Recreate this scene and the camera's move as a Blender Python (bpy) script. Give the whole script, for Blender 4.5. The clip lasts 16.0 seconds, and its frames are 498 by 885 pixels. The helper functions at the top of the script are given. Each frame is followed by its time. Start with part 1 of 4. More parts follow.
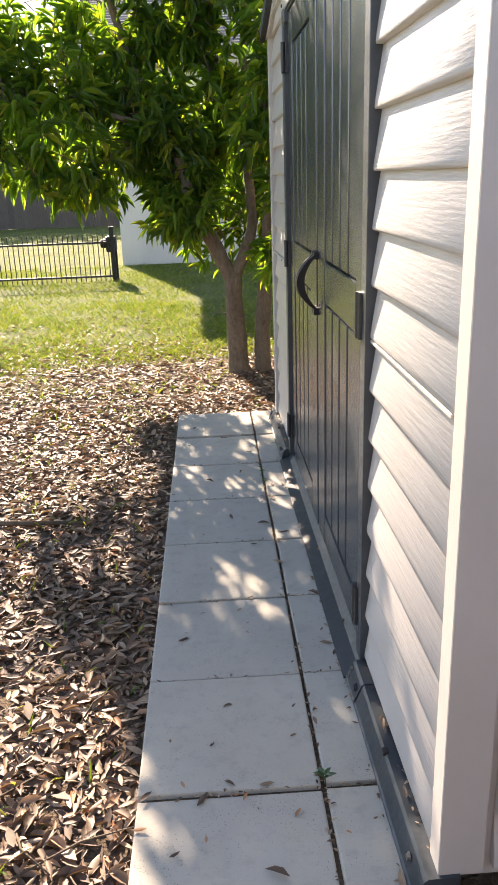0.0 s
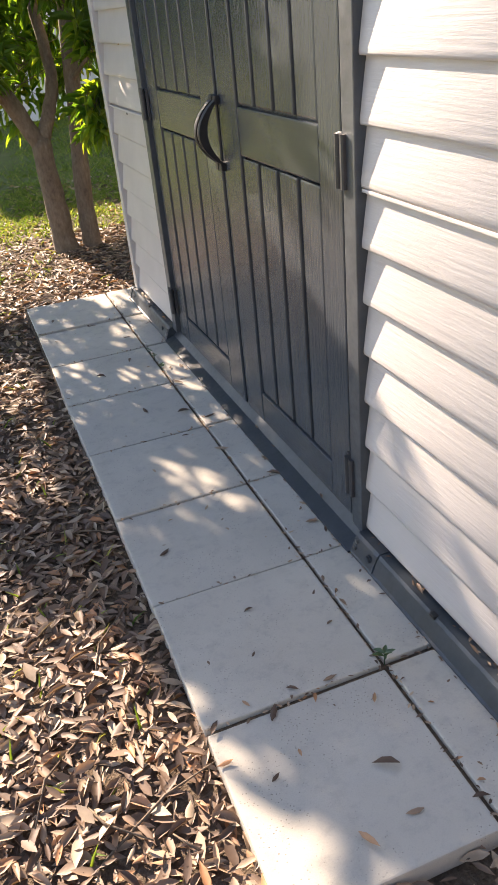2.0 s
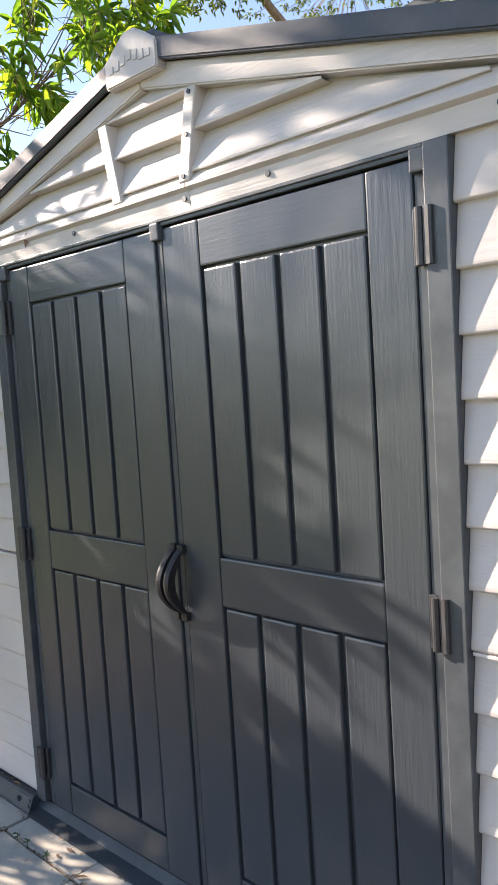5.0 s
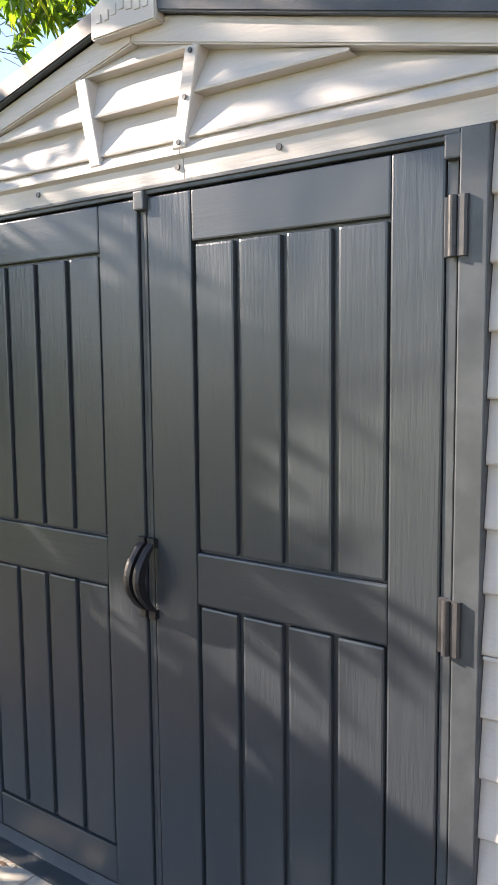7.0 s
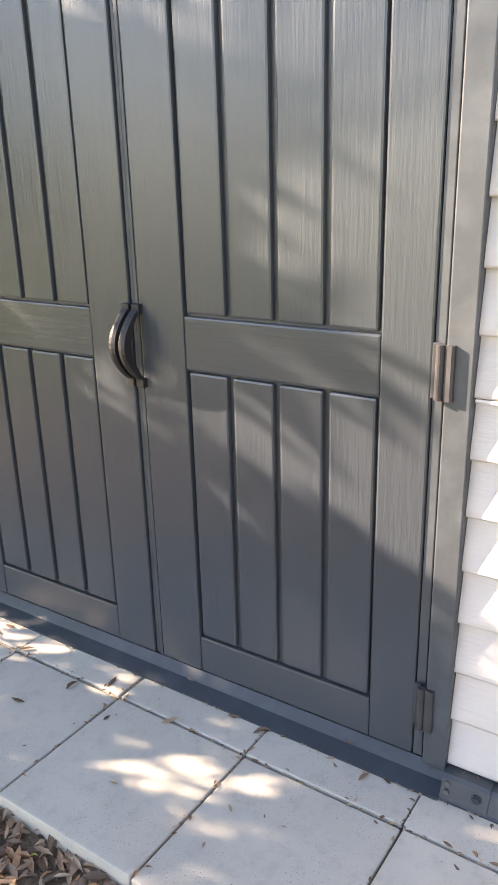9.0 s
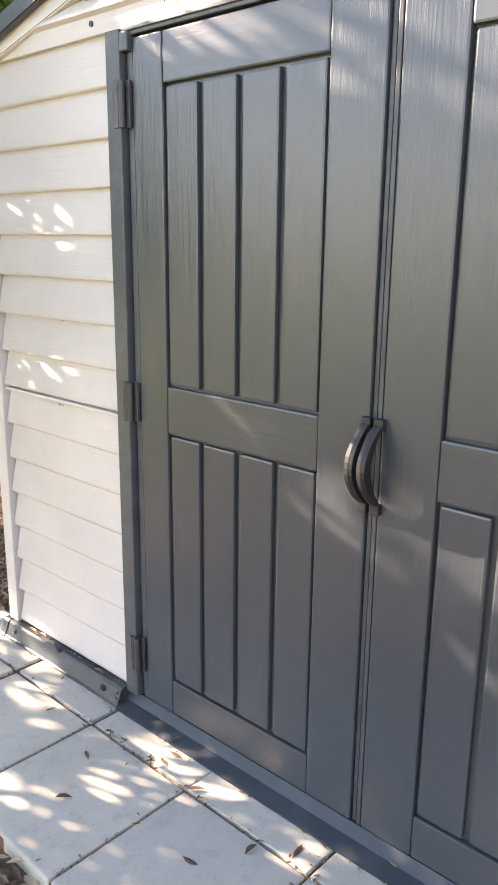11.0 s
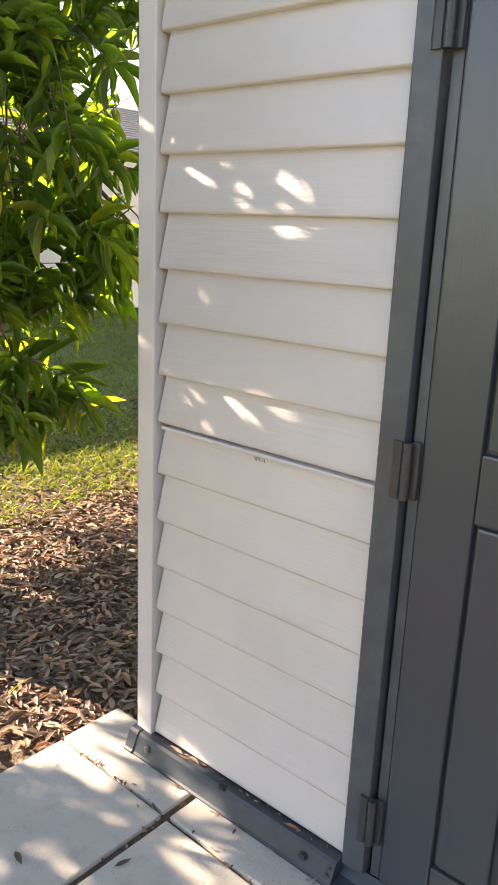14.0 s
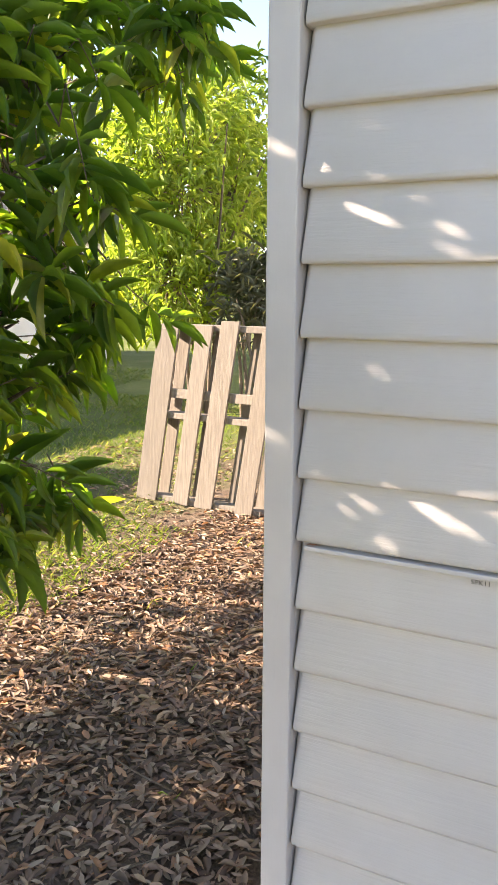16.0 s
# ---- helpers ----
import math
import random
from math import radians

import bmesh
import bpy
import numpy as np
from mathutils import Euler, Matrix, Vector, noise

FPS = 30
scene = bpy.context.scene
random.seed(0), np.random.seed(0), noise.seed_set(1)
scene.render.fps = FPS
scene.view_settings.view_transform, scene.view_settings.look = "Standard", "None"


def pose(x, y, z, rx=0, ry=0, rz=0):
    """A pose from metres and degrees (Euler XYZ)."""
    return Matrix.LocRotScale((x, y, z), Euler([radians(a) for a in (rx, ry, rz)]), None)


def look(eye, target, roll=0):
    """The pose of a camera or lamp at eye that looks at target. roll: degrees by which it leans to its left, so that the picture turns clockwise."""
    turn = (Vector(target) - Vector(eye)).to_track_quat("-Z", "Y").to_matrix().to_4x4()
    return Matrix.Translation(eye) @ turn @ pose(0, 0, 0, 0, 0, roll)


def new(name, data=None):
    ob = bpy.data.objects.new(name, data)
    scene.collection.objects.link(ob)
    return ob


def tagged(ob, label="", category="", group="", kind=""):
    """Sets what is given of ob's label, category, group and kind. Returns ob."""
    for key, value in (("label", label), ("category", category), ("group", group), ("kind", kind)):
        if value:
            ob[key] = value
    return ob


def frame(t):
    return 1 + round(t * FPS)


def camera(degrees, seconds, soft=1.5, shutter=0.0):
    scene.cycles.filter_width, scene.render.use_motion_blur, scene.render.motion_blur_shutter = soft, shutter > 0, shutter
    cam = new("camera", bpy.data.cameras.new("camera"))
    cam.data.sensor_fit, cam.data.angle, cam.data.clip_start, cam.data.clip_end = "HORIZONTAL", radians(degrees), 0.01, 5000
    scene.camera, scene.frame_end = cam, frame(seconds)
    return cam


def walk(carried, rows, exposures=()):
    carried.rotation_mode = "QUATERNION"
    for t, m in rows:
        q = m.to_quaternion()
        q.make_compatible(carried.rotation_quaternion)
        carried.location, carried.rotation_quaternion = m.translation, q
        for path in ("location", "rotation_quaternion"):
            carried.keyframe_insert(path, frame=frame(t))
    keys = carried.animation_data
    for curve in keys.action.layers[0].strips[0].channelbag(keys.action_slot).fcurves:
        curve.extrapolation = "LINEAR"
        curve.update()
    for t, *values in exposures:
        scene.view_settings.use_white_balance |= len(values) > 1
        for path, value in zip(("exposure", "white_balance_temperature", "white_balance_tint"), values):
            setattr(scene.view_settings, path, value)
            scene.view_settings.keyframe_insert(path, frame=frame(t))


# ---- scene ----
cam = camera(35.8, 16.0)
PATH = [
    (0, (0.229, 0.393, 1.315), (0.328, 2.281, 0.663), -2.0),
    (0.5, (0.143, 0.486, 1.3), (0.343, 2.311, 0.508), -3.4),
    (1, (0.113, 0.642, 1.284), (0.416, 2.395, 0.369), -4.9),
    (1.5, (0.03, 0.691, 1.282), (0.444, 2.377, 0.29), -6.0),
    (2, (-0.19, 0.704, 1.306), (0.373, 2.345, 0.311), -5.9),
    (2.5, (-0.292, 0.818, 1.314), (0.448, 2.431, 0.392), -5.0),
    (3, (-0.302, 1.018, 1.372), (0.605, 2.607, 0.565), -4.4),
    (3.5, (-0.346, 1.105, 1.404), (0.715, 2.671, 0.754), -3.9),
    (4, (-0.561, 1.188, 1.435), (0.632, 2.718, 0.952), -4.0),
    (4.5, (-0.725, 1.301, 1.468), (0.599, 2.768, 1.158), -3.9),
    (5, (-0.75, 1.44, 1.51), (0.691, 2.817, 1.346), -3.6),
    (5.2, (-0.754, 1.477, 1.534), (0.734, 2.808, 1.419), -3.5),
    (7.3, (-0.832, 1.718, 1.507), (0.821, 2.807, 1.221), -0.7),
    (7.5, (-0.831, 1.721, 1.454), (0.828, 2.778, 1.094), -0.9),
    (8, (-0.798, 1.689, 1.378), (0.831, 2.722, 0.853), -1.3),
    (8.2, (-0.787, 1.687, 1.365), (0.833, 2.694, 0.762), -1.5),
    (10.3, (-0.902, 1.988, 1.394), (0.595, 3.15, 0.754), 0.7),
    (10.5, (-0.843, 2.043, 1.406), (0.629, 3.255, 0.805), 0.7),
    (11, (-0.74, 2.159, 1.429), (0.689, 3.465, 0.925), 0.6),
    (11.5, (-0.731, 2.254, 1.445), (0.693, 3.596, 1.033), 1.0),
    (12, (-0.774, 2.491, 1.468), (0.659, 3.84, 1.109), 1.7),
    (12.5, (-0.775, 2.688, 1.471), (0.666, 4.027, 1.111), 2.3),
    (13, (-0.721, 2.851, 1.442), (0.725, 4.171, 1.034), 2.8),
    (13.5, (-0.638, 3.018, 1.431), (0.808, 4.312, 0.946), 2.9),
    (14, (-0.637, 3.169, 1.416), (0.829, 4.419, 0.881), 2.4),
    (14.5, (-0.677, 3.371, 1.446), (0.84, 4.549, 0.889), 1.8),
    (15, (-0.652, 3.479, 1.423), (0.927, 4.592, 0.907), 1.2),
    (15.5, (-0.575, 3.742, 1.419), (1.093, 4.746, 0.961), 0.6),
    (16, (-0.629, 4.008, 1.401), (1.123, 4.889, 1.009), 0.3),
]
EXPOSURES = [(0.0, 2.08, 7900, 20), (2.5, 2.05, 7800, 22), (5.0, 1.96, 7200, 20), (7.5, 2.36, 7600, 20), (8.0, 2.62, 7900, 23), (10.5, 3.28, 8500, 24), (11.5, 2.98, 8400, 25), (13.0, 2.58, 8500, 25), (16.0, 2.50, 7700, 21)]
walk(cam, [(t, look(eye, target, roll)) for t, eye, target, roll in PATH], EXPOSURES)

# ---- world, sun, exposure ----
SUN_FROM = Vector((-0.31, 1.0, 0.50)).normalized()
world = bpy.data.worlds.new("sky")
scene.world = world
world.use_nodes = True
wn = world.node_tree
sky = wn.nodes.new("ShaderNodeTexSky")
sky.sky_type = "NISHITA"
sky.sun_disc = False
sky.air_density, sky.dust_density, sky.ozone_density = 0.85, 0.1, 1.3
sky.sun_elevation = math.asin(SUN_FROM.z)
sky.sun_rotation = math.atan2(SUN_FROM.x, SUN_FROM.y)
wn.links.new(sky.outputs[0], wn.nodes["Background"].inputs[0])
wn.nodes["Background"].inputs[1].default_value = 0.09
sun = new("sun", bpy.data.lights.new("sun", "SUN"))
sun.data.energy = 4.3
sun.data.angle = radians(0.5)
sun.data.color = (1.0, 0.93, 0.82)
sun.matrix_world = look(SUN_FROM * 30, (0, 0, 0))


# ---- materials ----
class Nodes:
    """Short hand for building a node material."""

    def __init__(self, name):
        self.mat = bpy.data.materials.new(name)
        self.mat.use_nodes = True
        self.tree = self.mat.node_tree
        self.bsdf = self.tree.nodes["Principled BSDF"]
        self.out = self.tree.nodes["Material Output"]
        self.pos = self.tree.nodes.new("ShaderNodeNewGeometry")

    def node(self, kind, **values):
        n = self.tree.nodes.new(kind)
        for key, value in values.items():
            n.inputs[key.replace("_", " ")].default_value = value
        return n

    def link(self, a, b):
        self.tree.links.new(a, b)

    def coords(self, scale=(1, 1, 1), source=None):
        m = self.tree.nodes.new("ShaderNodeMapping")
        m.inputs["Scale"].default_value = scale
        self.link(source or self.pos.outputs["Position"], m.inputs["Vector"])
        return m.outputs[0]

    def noise(self, scale, detail=4.0, rough=0.55, stretch=(1, 1, 1), source=None):
        n = self.node("ShaderNodeTexNoise", Scale=scale, Detail=detail, Roughness=rough)
        self.link(self.coords(stretch, source), n.inputs["Vector"])
        return n.outputs["Fac"]

    def ramp(self, fac, stops):
        r = self.tree.nodes.new("ShaderNodeValToRGB")
        while len(r.color_ramp.elements) < len(stops):
            r.color_ramp.elements.new(0.5)
        for e, (at, c) in zip(r.color_ramp.elements, stops):
            e.position = at
            e.color = (*c, 1) if len(c) == 3 else c
        self.link(fac, r.inputs[0])
        return r.outputs[0]

    def grey(self, fac, lo, hi, a=0.0, b=1.0):
        m = self.node("ShaderNodeMapRange")
        for i, v in enumerate((lo, hi, a, b)):
            m.inputs[i + 1].default_value = v
        self.link(fac, m.inputs[0])
        return m.outputs[0]

    def mix(self, fac, a, b, blend="MIX"):
        m = self.tree.nodes.new("ShaderNodeMix")
        m.data_type, m.blend_type = "RGBA", blend
        for sock, v in ((m.inputs[0], fac), (m.inputs[6], a), (m.inputs[7], b)):
            if isinstance(v, (int, float)):
                sock.default_value = v
            elif isinstance(v, tuple):
                sock.default_value = (*v, 1)
            else:
                self.link(v, sock)
        return m.outputs[2]

    def bump(self, height, strength=0.3, distance=0.01, under=None):
        b = self.node("ShaderNodeBump", Strength=strength, Distance=distance)
        self.link(height, b.inputs["Height"])
        if under is not None:
            self.link(under, b.inputs["Normal"])
        return b.outputs[0]

    def finish(self, color=None, rough=0.6, normal=None, metal=0.0, spec=0.5):
        p = self.bsdf.inputs
        for sock, v in ((p["Base Color"], color), (p["Roughness"], rough), (p["Normal"], normal)):
            if v is None:
                continue
            if isinstance(v, (int, float)):
                sock.default_value = v
            elif isinstance(v, tuple):
                sock.default_value = (*v, 1)
            else:
                self.link(v, sock)
        p["Metallic"].default_value = metal
        p["Specular IOR Level"].default_value = spec
        return self.mat


def vinyl(name, base, grain_axis, rough=0.45, grain=0.25, wear=1.0, streak=0.25, spec=0.5):
    """Moulded plastic with a wood grain pressed along one axis."""
    n = Nodes(name)
    st = [26, 26, 26]
    st["xyz".index(grain_axis)] = 1.6
    g = n.noise(5.0, 5.0, 0.6, tuple(st))
    wave = n.noise(2.2, 3.0, 0.5, tuple(v * 0.5 for v in st))
    dirt = n.noise(2.5, 5.0, 0.65)
    fine = n.noise(240.0, 2.0)
    dark = tuple(c * (1 - 0.14 * wear) for c in base)
    col = n.mix(n.grey(dirt, 0.35, 0.75), base, dark)
    col = n.mix(n.grey(g, 0.62, 0.8, 0.0, streak), col, tuple(c * 0.7 for c in base))
    h = n.mix(0.5, g, wave)
    nb = n.bump(h, grain, 0.004, n.bump(fine, 0.06, 0.002))
    return n.finish(col, n.grey(dirt, 0.3, 0.75, rough - 0.05 * wear, rough + 0.12 * wear), nb, 0.0, spec)


BEIGE = (0.58, 0.545, 0.515)
M_SIDING = vinyl("siding_vinyl", BEIGE, "y", 0.42, 0.62, 0.8, 0.10)
M_POST = vinyl("post_vinyl", tuple(c * 0.97 for c in BEIGE), "z", 0.42, 0.2)
M_DOOR = vinyl("door_vinyl", (0.048, 0.058, 0.068), "z", 0.25, 0.52, 0.2, 0.25, 0.62)
M_DOOR_RAIL = vinyl("door_rail_vinyl", (0.050, 0.059, 0.068), "y", 0.25, 0.3, 0.2, 0.25, 0.62)


def metal_paint(name, base, rough=0.38):
    n = Nodes(name)
    w = n.noise(9.0, 6.0, 0.65)
    dust = n.noise(60.0, 3.0)
    col = n.mix(n.grey(w, 0.45, 0.8, 0, 0.5), base, tuple(min(1, c * 1.9 + 0.02) for c in base))
    return n.finish(col, n.grey(dust, 0.3, 0.7, rough - 0.06, rough + 0.14), n.bump(w, 0.08, 0.01))


M_JAMB = metal_paint("jamb_paint", (0.058, 0.067, 0.075), 0.34)
M_RAIL = metal_paint("rail_paint", (0.027, 0.036, 0.044), 0.40)
M_TRIM = metal_paint("roof_trim_paint", (0.040, 0.047, 0.055), 0.4)
M_BLACK = metal_paint("black_plastic", (0.010, 0.010, 0.011), 0.5)
M_HINGE = metal_paint("hinge_metal", (0.040, 0.040, 0.043), 0.36)
M_STEEL = Nodes("screw_steel").finish((0.32, 0.31, 0.30), 0.35, None, 1.0)
M_BARS = Nodes("printed_ink").finish((0.05, 0.045, 0.04), 0.7)


def concrete():
    n = Nodes("paver_concrete")
    info = n.tree.nodes.new("ShaderNodeObjectInfo")
    big = n.noise(3.0, 6.0, 0.6)
    mid = n.noise(22.0, 5.0, 0.7)
    fine = n.noise(330.0, 3.0, 0.7)
    vor = n.node("ShaderNodeTexVoronoi", Scale=120.0)
    n.link(n.coords(), vor.inputs["Vector"])
    pits = n.grey(vor.outputs["Distance"], 0.0, 0.22, 1.0, 0.0)
    where = n.grey(n.noise(5.0, 4.0, 0.6), 0.43, 0.58)
    pit = n.tree.nodes.new("ShaderNodeMath")
    pit.operation = "MULTIPLY"
    n.link(pits, pit.inputs[0]); n.link(where, pit.inputs[1])
    col = n.mix(n.grey(big, 0.3, 0.75), (0.58, 0.54, 0.455), (0.48, 0.445, 0.375))
    col = n.mix(n.grey(mid, 0.5, 0.8, 0, 0.55), col, (0.29, 0.275, 0.25))
    col = n.mix(n.grey(fine, 0.5, 0.85, 0, 0.3), col, (0.27, 0.26, 0.24))
    col = n.mix(n.grey(info.outputs["Random"], 0, 1, 0.0, 0.22), col, (0.38, 0.365, 0.34))
    col = n.mix(pit.outputs[0], col, (0.14, 0.13, 0.12))
    h = n.bump(fine, 0.22, 0.003, n.bump(mid, 0.15, 0.006))
    return n.finish(col, 0.88, n.bump(pit.outputs[0], 0.5, -0.004, h), 0, 0.3)


M_PAVER = concrete()


def earth():
    """Ground: leaf-mould and bark fines under the tree, lawn soil further out."""
    n = Nodes("garden_soil")
    sep = n.tree.nodes.new("ShaderNodeSeparateXYZ")
    n.link(n.pos.outputs["Position"], sep.inputs[0])
    wob = n.noise(0.9, 5.0, 0.65)
    edge = n.tree.nodes.new("ShaderNodeMath")
    edge.operation = "MULTIPLY_ADD"
    n.link(wob, edge.inputs[0]); edge.inputs[1].default_value = 4.0; n.link(sep.outputs["Y"], edge.inputs[2])
    side = n.tree.nodes.new("ShaderNodeMath")
    side.operation = "MULTIPLY_ADD"
    n.link(sep.outputs["X"], side.inputs[0]); side.inputs[1].default_value = -2.4; n.link(edge.outputs[0], side.inputs[2])
    far = n.tree.nodes.new("ShaderNodeMath")
    far.operation = "MAXIMUM"
    n.link(edge.outputs[0], far.inputs[0])
    n.link(n.grey(side.outputs[0], 9.0, 12.5, 8.0, 10.0), far.inputs[1])
    lawn = n.grey(far.outputs[0], 8.3, 9.8)
    a, b, c = n.noise(14.0, 6.0, 0.7), n.noise(90.0, 4.0, 0.7), n.noise(1.3, 5.0, 0.6)
    mulch = n.ramp(n.mix(0.5, a, b), [(0.3, (0.07, 0.050, 0.035)), (0.5, (0.15, 0.108, 0.075)), (0.72, (0.29, 0.225, 0.16))])
    grass = n.ramp(n.mix(0.4, c, b), [(0.3, (0.085, 0.105, 0.03)), (0.55, (0.15, 0.175, 0.05)), (0.75, (0.30, 0.26, 0.13))])
    return n.finish(n.mix(lawn, mulch, grass), 0.95, n.bump(n.mix(0.5, a, b), 0.8, 0.03), 0, 0.2)


M_EARTH = earth()


def foliage(name, stops, thin=0.62, rough=0.32, island=True, glow=(2.5, 2.3, 0.5)):
    """Leaf: glossy skin, and light that comes through."""
    n = Nodes(name)
    pick = n.pos.outputs["Random Per Island"]
    if not island:
        pick = n.tree.nodes.new("ShaderNodeObjectInfo").outputs["Random"]
    col = n.ramp(pick, stops)
    col = n.mix(n.grey(n.noise(30.0, 4.0), 0.4, 0.8, 0, 0.4), col, tuple(c * 0.6 for c in stops[0][1]))
    n.finish(col, rough, n.bump(n.noise(70.0, 3.0), 0.15, 0.004), 0, 0.5)
    tr = n.tree.nodes.new("ShaderNodeBsdfTranslucent")
    bright = n.mix(1.0, col, glow, "MULTIPLY")
    n.link(bright, tr.inputs[0])
    mx = n.tree.nodes.new("ShaderNodeMixShader")
    mx.inputs[0].default_value = thin
    n.link(n.bsdf.outputs[0], mx.inputs[1]); n.link(tr.outputs[0], mx.inputs[2])
    n.link(mx.outputs[0], n.out.inputs[0])
    return n.mat


GREENS = [(0.0, (0.050, 0.112, 0.034)), (0.5, (0.082, 0.165, 0.044)), (0.85, (0.12, 0.20, 0.05)), (1.0, (0.23, 0.27, 0.07))]
M_LEAF = foliage("broad_leaf", GREENS, 0.58, 0.28, glow=(3.4, 3.0, 0.6))
M_LEAF_ONE = foliage("broad_leaf_single", GREENS, 0.58, 0.28, island=False, glow=(3.4, 3.0, 0.6))
M_WEED = foliage("weed_leaf", [(0.0, (0.05, 0.10, 0.05)), (1.0, (0.10, 0.16, 0.08))], 0.15, 0.5, island=False)
M_BAMBOO = foliage("bamboo_leaf", [(0.0, (0.20, 0.30, 0.06)), (0.6, (0.31, 0.40, 0.09)), (1.0, (0.44, 0.49, 0.15))], 0.5, 0.5, glow=(1.7, 1.7, 0.6))
M_OAK = foliage("small_leaf", [(0.0, (0.035, 0.06, 0.02)), (1.0, (0.08, 0.11, 0.035))], 0.35, 0.45)
M_FARLEAF = foliage("far_leaf", [(0.0, (0.05, 0.10, 0.025)), (1.0, (0.15, 0.22, 0.06))], 0.4, 0.55)
M_GRASS = foliage("grass_blade", [(0.0, (0.11, 0.20, 0.036)), (0.55, (0.20, 0.29, 0.06)), (1.0, (0.40, 0.39, 0.16))], 0.4, 0.6, glow=(1.7, 1.6, 0.6))
M_SPIKY = foliage("grey_shrub", [(0.0, (0.10, 0.12, 0.08)), (1.0, (0.20, 0.21, 0.16))], 0.2, 0.6)
LITTER = [(0.0, (0.11, 0.066, 0.043)), (0.3, (0.21, 0.133, 0.087)), (0.6, (0.34, 0.228, 0.15)), (0.85, (0.55, 0.42, 0.29)), (1.0, (0.50, 0.23, 0.10))]
M_LITTER = foliage("dry_leaf", LITTER, 0.15, 0.6, glow=(1.1, 0.95, 0.7))
M_LITTER_ONE = foliage("dry_leaf_single", LITTER, 0.15, 0.6, island=False, glow=(1.1, 0.95, 0.7))


def bark():
    n = Nodes("tree_bark")
    a, b = n.noise(10.0, 6.0, 0.7, (1, 1, 0.35)), n.noise(60.0, 4.0, 0.7, (1, 1, 0.5))
    col = n.ramp(n.mix(0.5, a, b), [(0.3, (0.09, 0.065, 0.045)), (0.55, (0.21, 0.16, 0.115)), (0.75, (0.33, 0.27, 0.21))])
    return n.finish(col, 0.9, n.bump(n.mix(0.5, a, b), 0.7, 0.02), 0, 0.25)


M_BARK = bark()


def timber(name, stops, axis="z", rough=0.8):
    n = Nodes(name)
    st = [18, 18, 18]
    st["xyz".index(axis)] = 1.2
    info = n.tree.nodes.new("ShaderNodeObjectInfo")
    g = n.noise(4.0, 6.0, 0.65, tuple(st))
    col = n.ramp(g, stops)
    col = n.mix(n.grey(info.outputs["Random"], 0, 1, 0, 0.35), col, tuple(c * 0.7 for c in stops[0][1]))
    return n.finish(col, rough, n.bump(g, 0.5, 0.006), 0, 0.3)


M_PALLET = timber("weathered_timber", [(0.3, (0.19, 0.162, 0.13)), (0.7, (0.31, 0.27, 0.225))])
M_FENCE = timber("dark_fence_timber", [(0.3, (0.075, 0.070, 0.064)), (0.7, (0.14, 0.128, 0.115))])


def stucco():
    n = Nodes("white_stucco")
    a, b = n.noise(1.2, 6.0, 0.6), n.noise(120.0, 4.0, 0.7)
    col = n.mix(n.grey(a, 0.4, 0.8), (0.78, 0.77, 0.74), (0.62, 0.61, 0.58))
    return n.finish(col, 0.9, n.bump(b, 0.4, 0.008), 0, 0.3)


M_STUCCO = stucco()


def shingles():
    n = Nodes("roof_shingle")
    info = n.tree.nodes.new("ShaderNodeObjectInfo")
    a, b = n.noise(6.0, 5.0, 0.65), n.noise(150.0, 3.0, 0.7)
    col = n.ramp(n.mix(0.5, a, b), [(0.3, (0.16, 0.15, 0.14)), (0.7, (0.36, 0.34, 0.32))])
    return n.finish(col, 0.9, n.bump(b, 0.5, 0.006), 0, 0.3)


M_SHINGLE = shingles()
M_FASCIA = vinyl("fascia_paint", (0.66, 0.60, 0.50), "x", 0.5, 0.1)


# ---- mesh helpers ----
WL = {}


def thing(name, at, label, category, group="", kind=""):
    e = new(name)
    e.empty_display_size = 0.1
    e.location = at
    WL[e.name] = Vector(at)
    return tagged(e, label, category, group, kind)


def link_mesh(name, me, mat, parent=None, label="", origin=None):
    """Links a mesh with world coordinates: its origin goes to the middle of its base."""
    co = np.empty(len(me.vertices) * 3)
    me.vertices.foreach_get("co", co)
    co = co.reshape(-1, 3)
    lo, hi = co.min(0), co.max(0)
    at = Vector(origin) if origin is not None else Vector(((lo[0] + hi[0]) / 2, (lo[1] + hi[1]) / 2, lo[2]))
    me.transform(Matrix.Translation(-at))
    me.materials.append(mat)
    ob = new(name, me)
    WL[ob.name] = at
    if parent is not None:
        ob.parent = parent
        ob.location = at - WL[parent.name]
    else:
        ob.location = at
    return tagged(ob, label)


def part(name, bm, mat, parent=None, label="", smooth=False):
    bmesh.ops.recalc_face_normals(bm, faces=bm.faces)
    me = bpy.data.meshes.new(name)
    bm.to_mesh(me)
    bm.free()
    if smooth:
        me.polygons.foreach_set("use_smooth", [True] * len(me.polygons))
    return link_mesh(name, me, mat, parent, label)


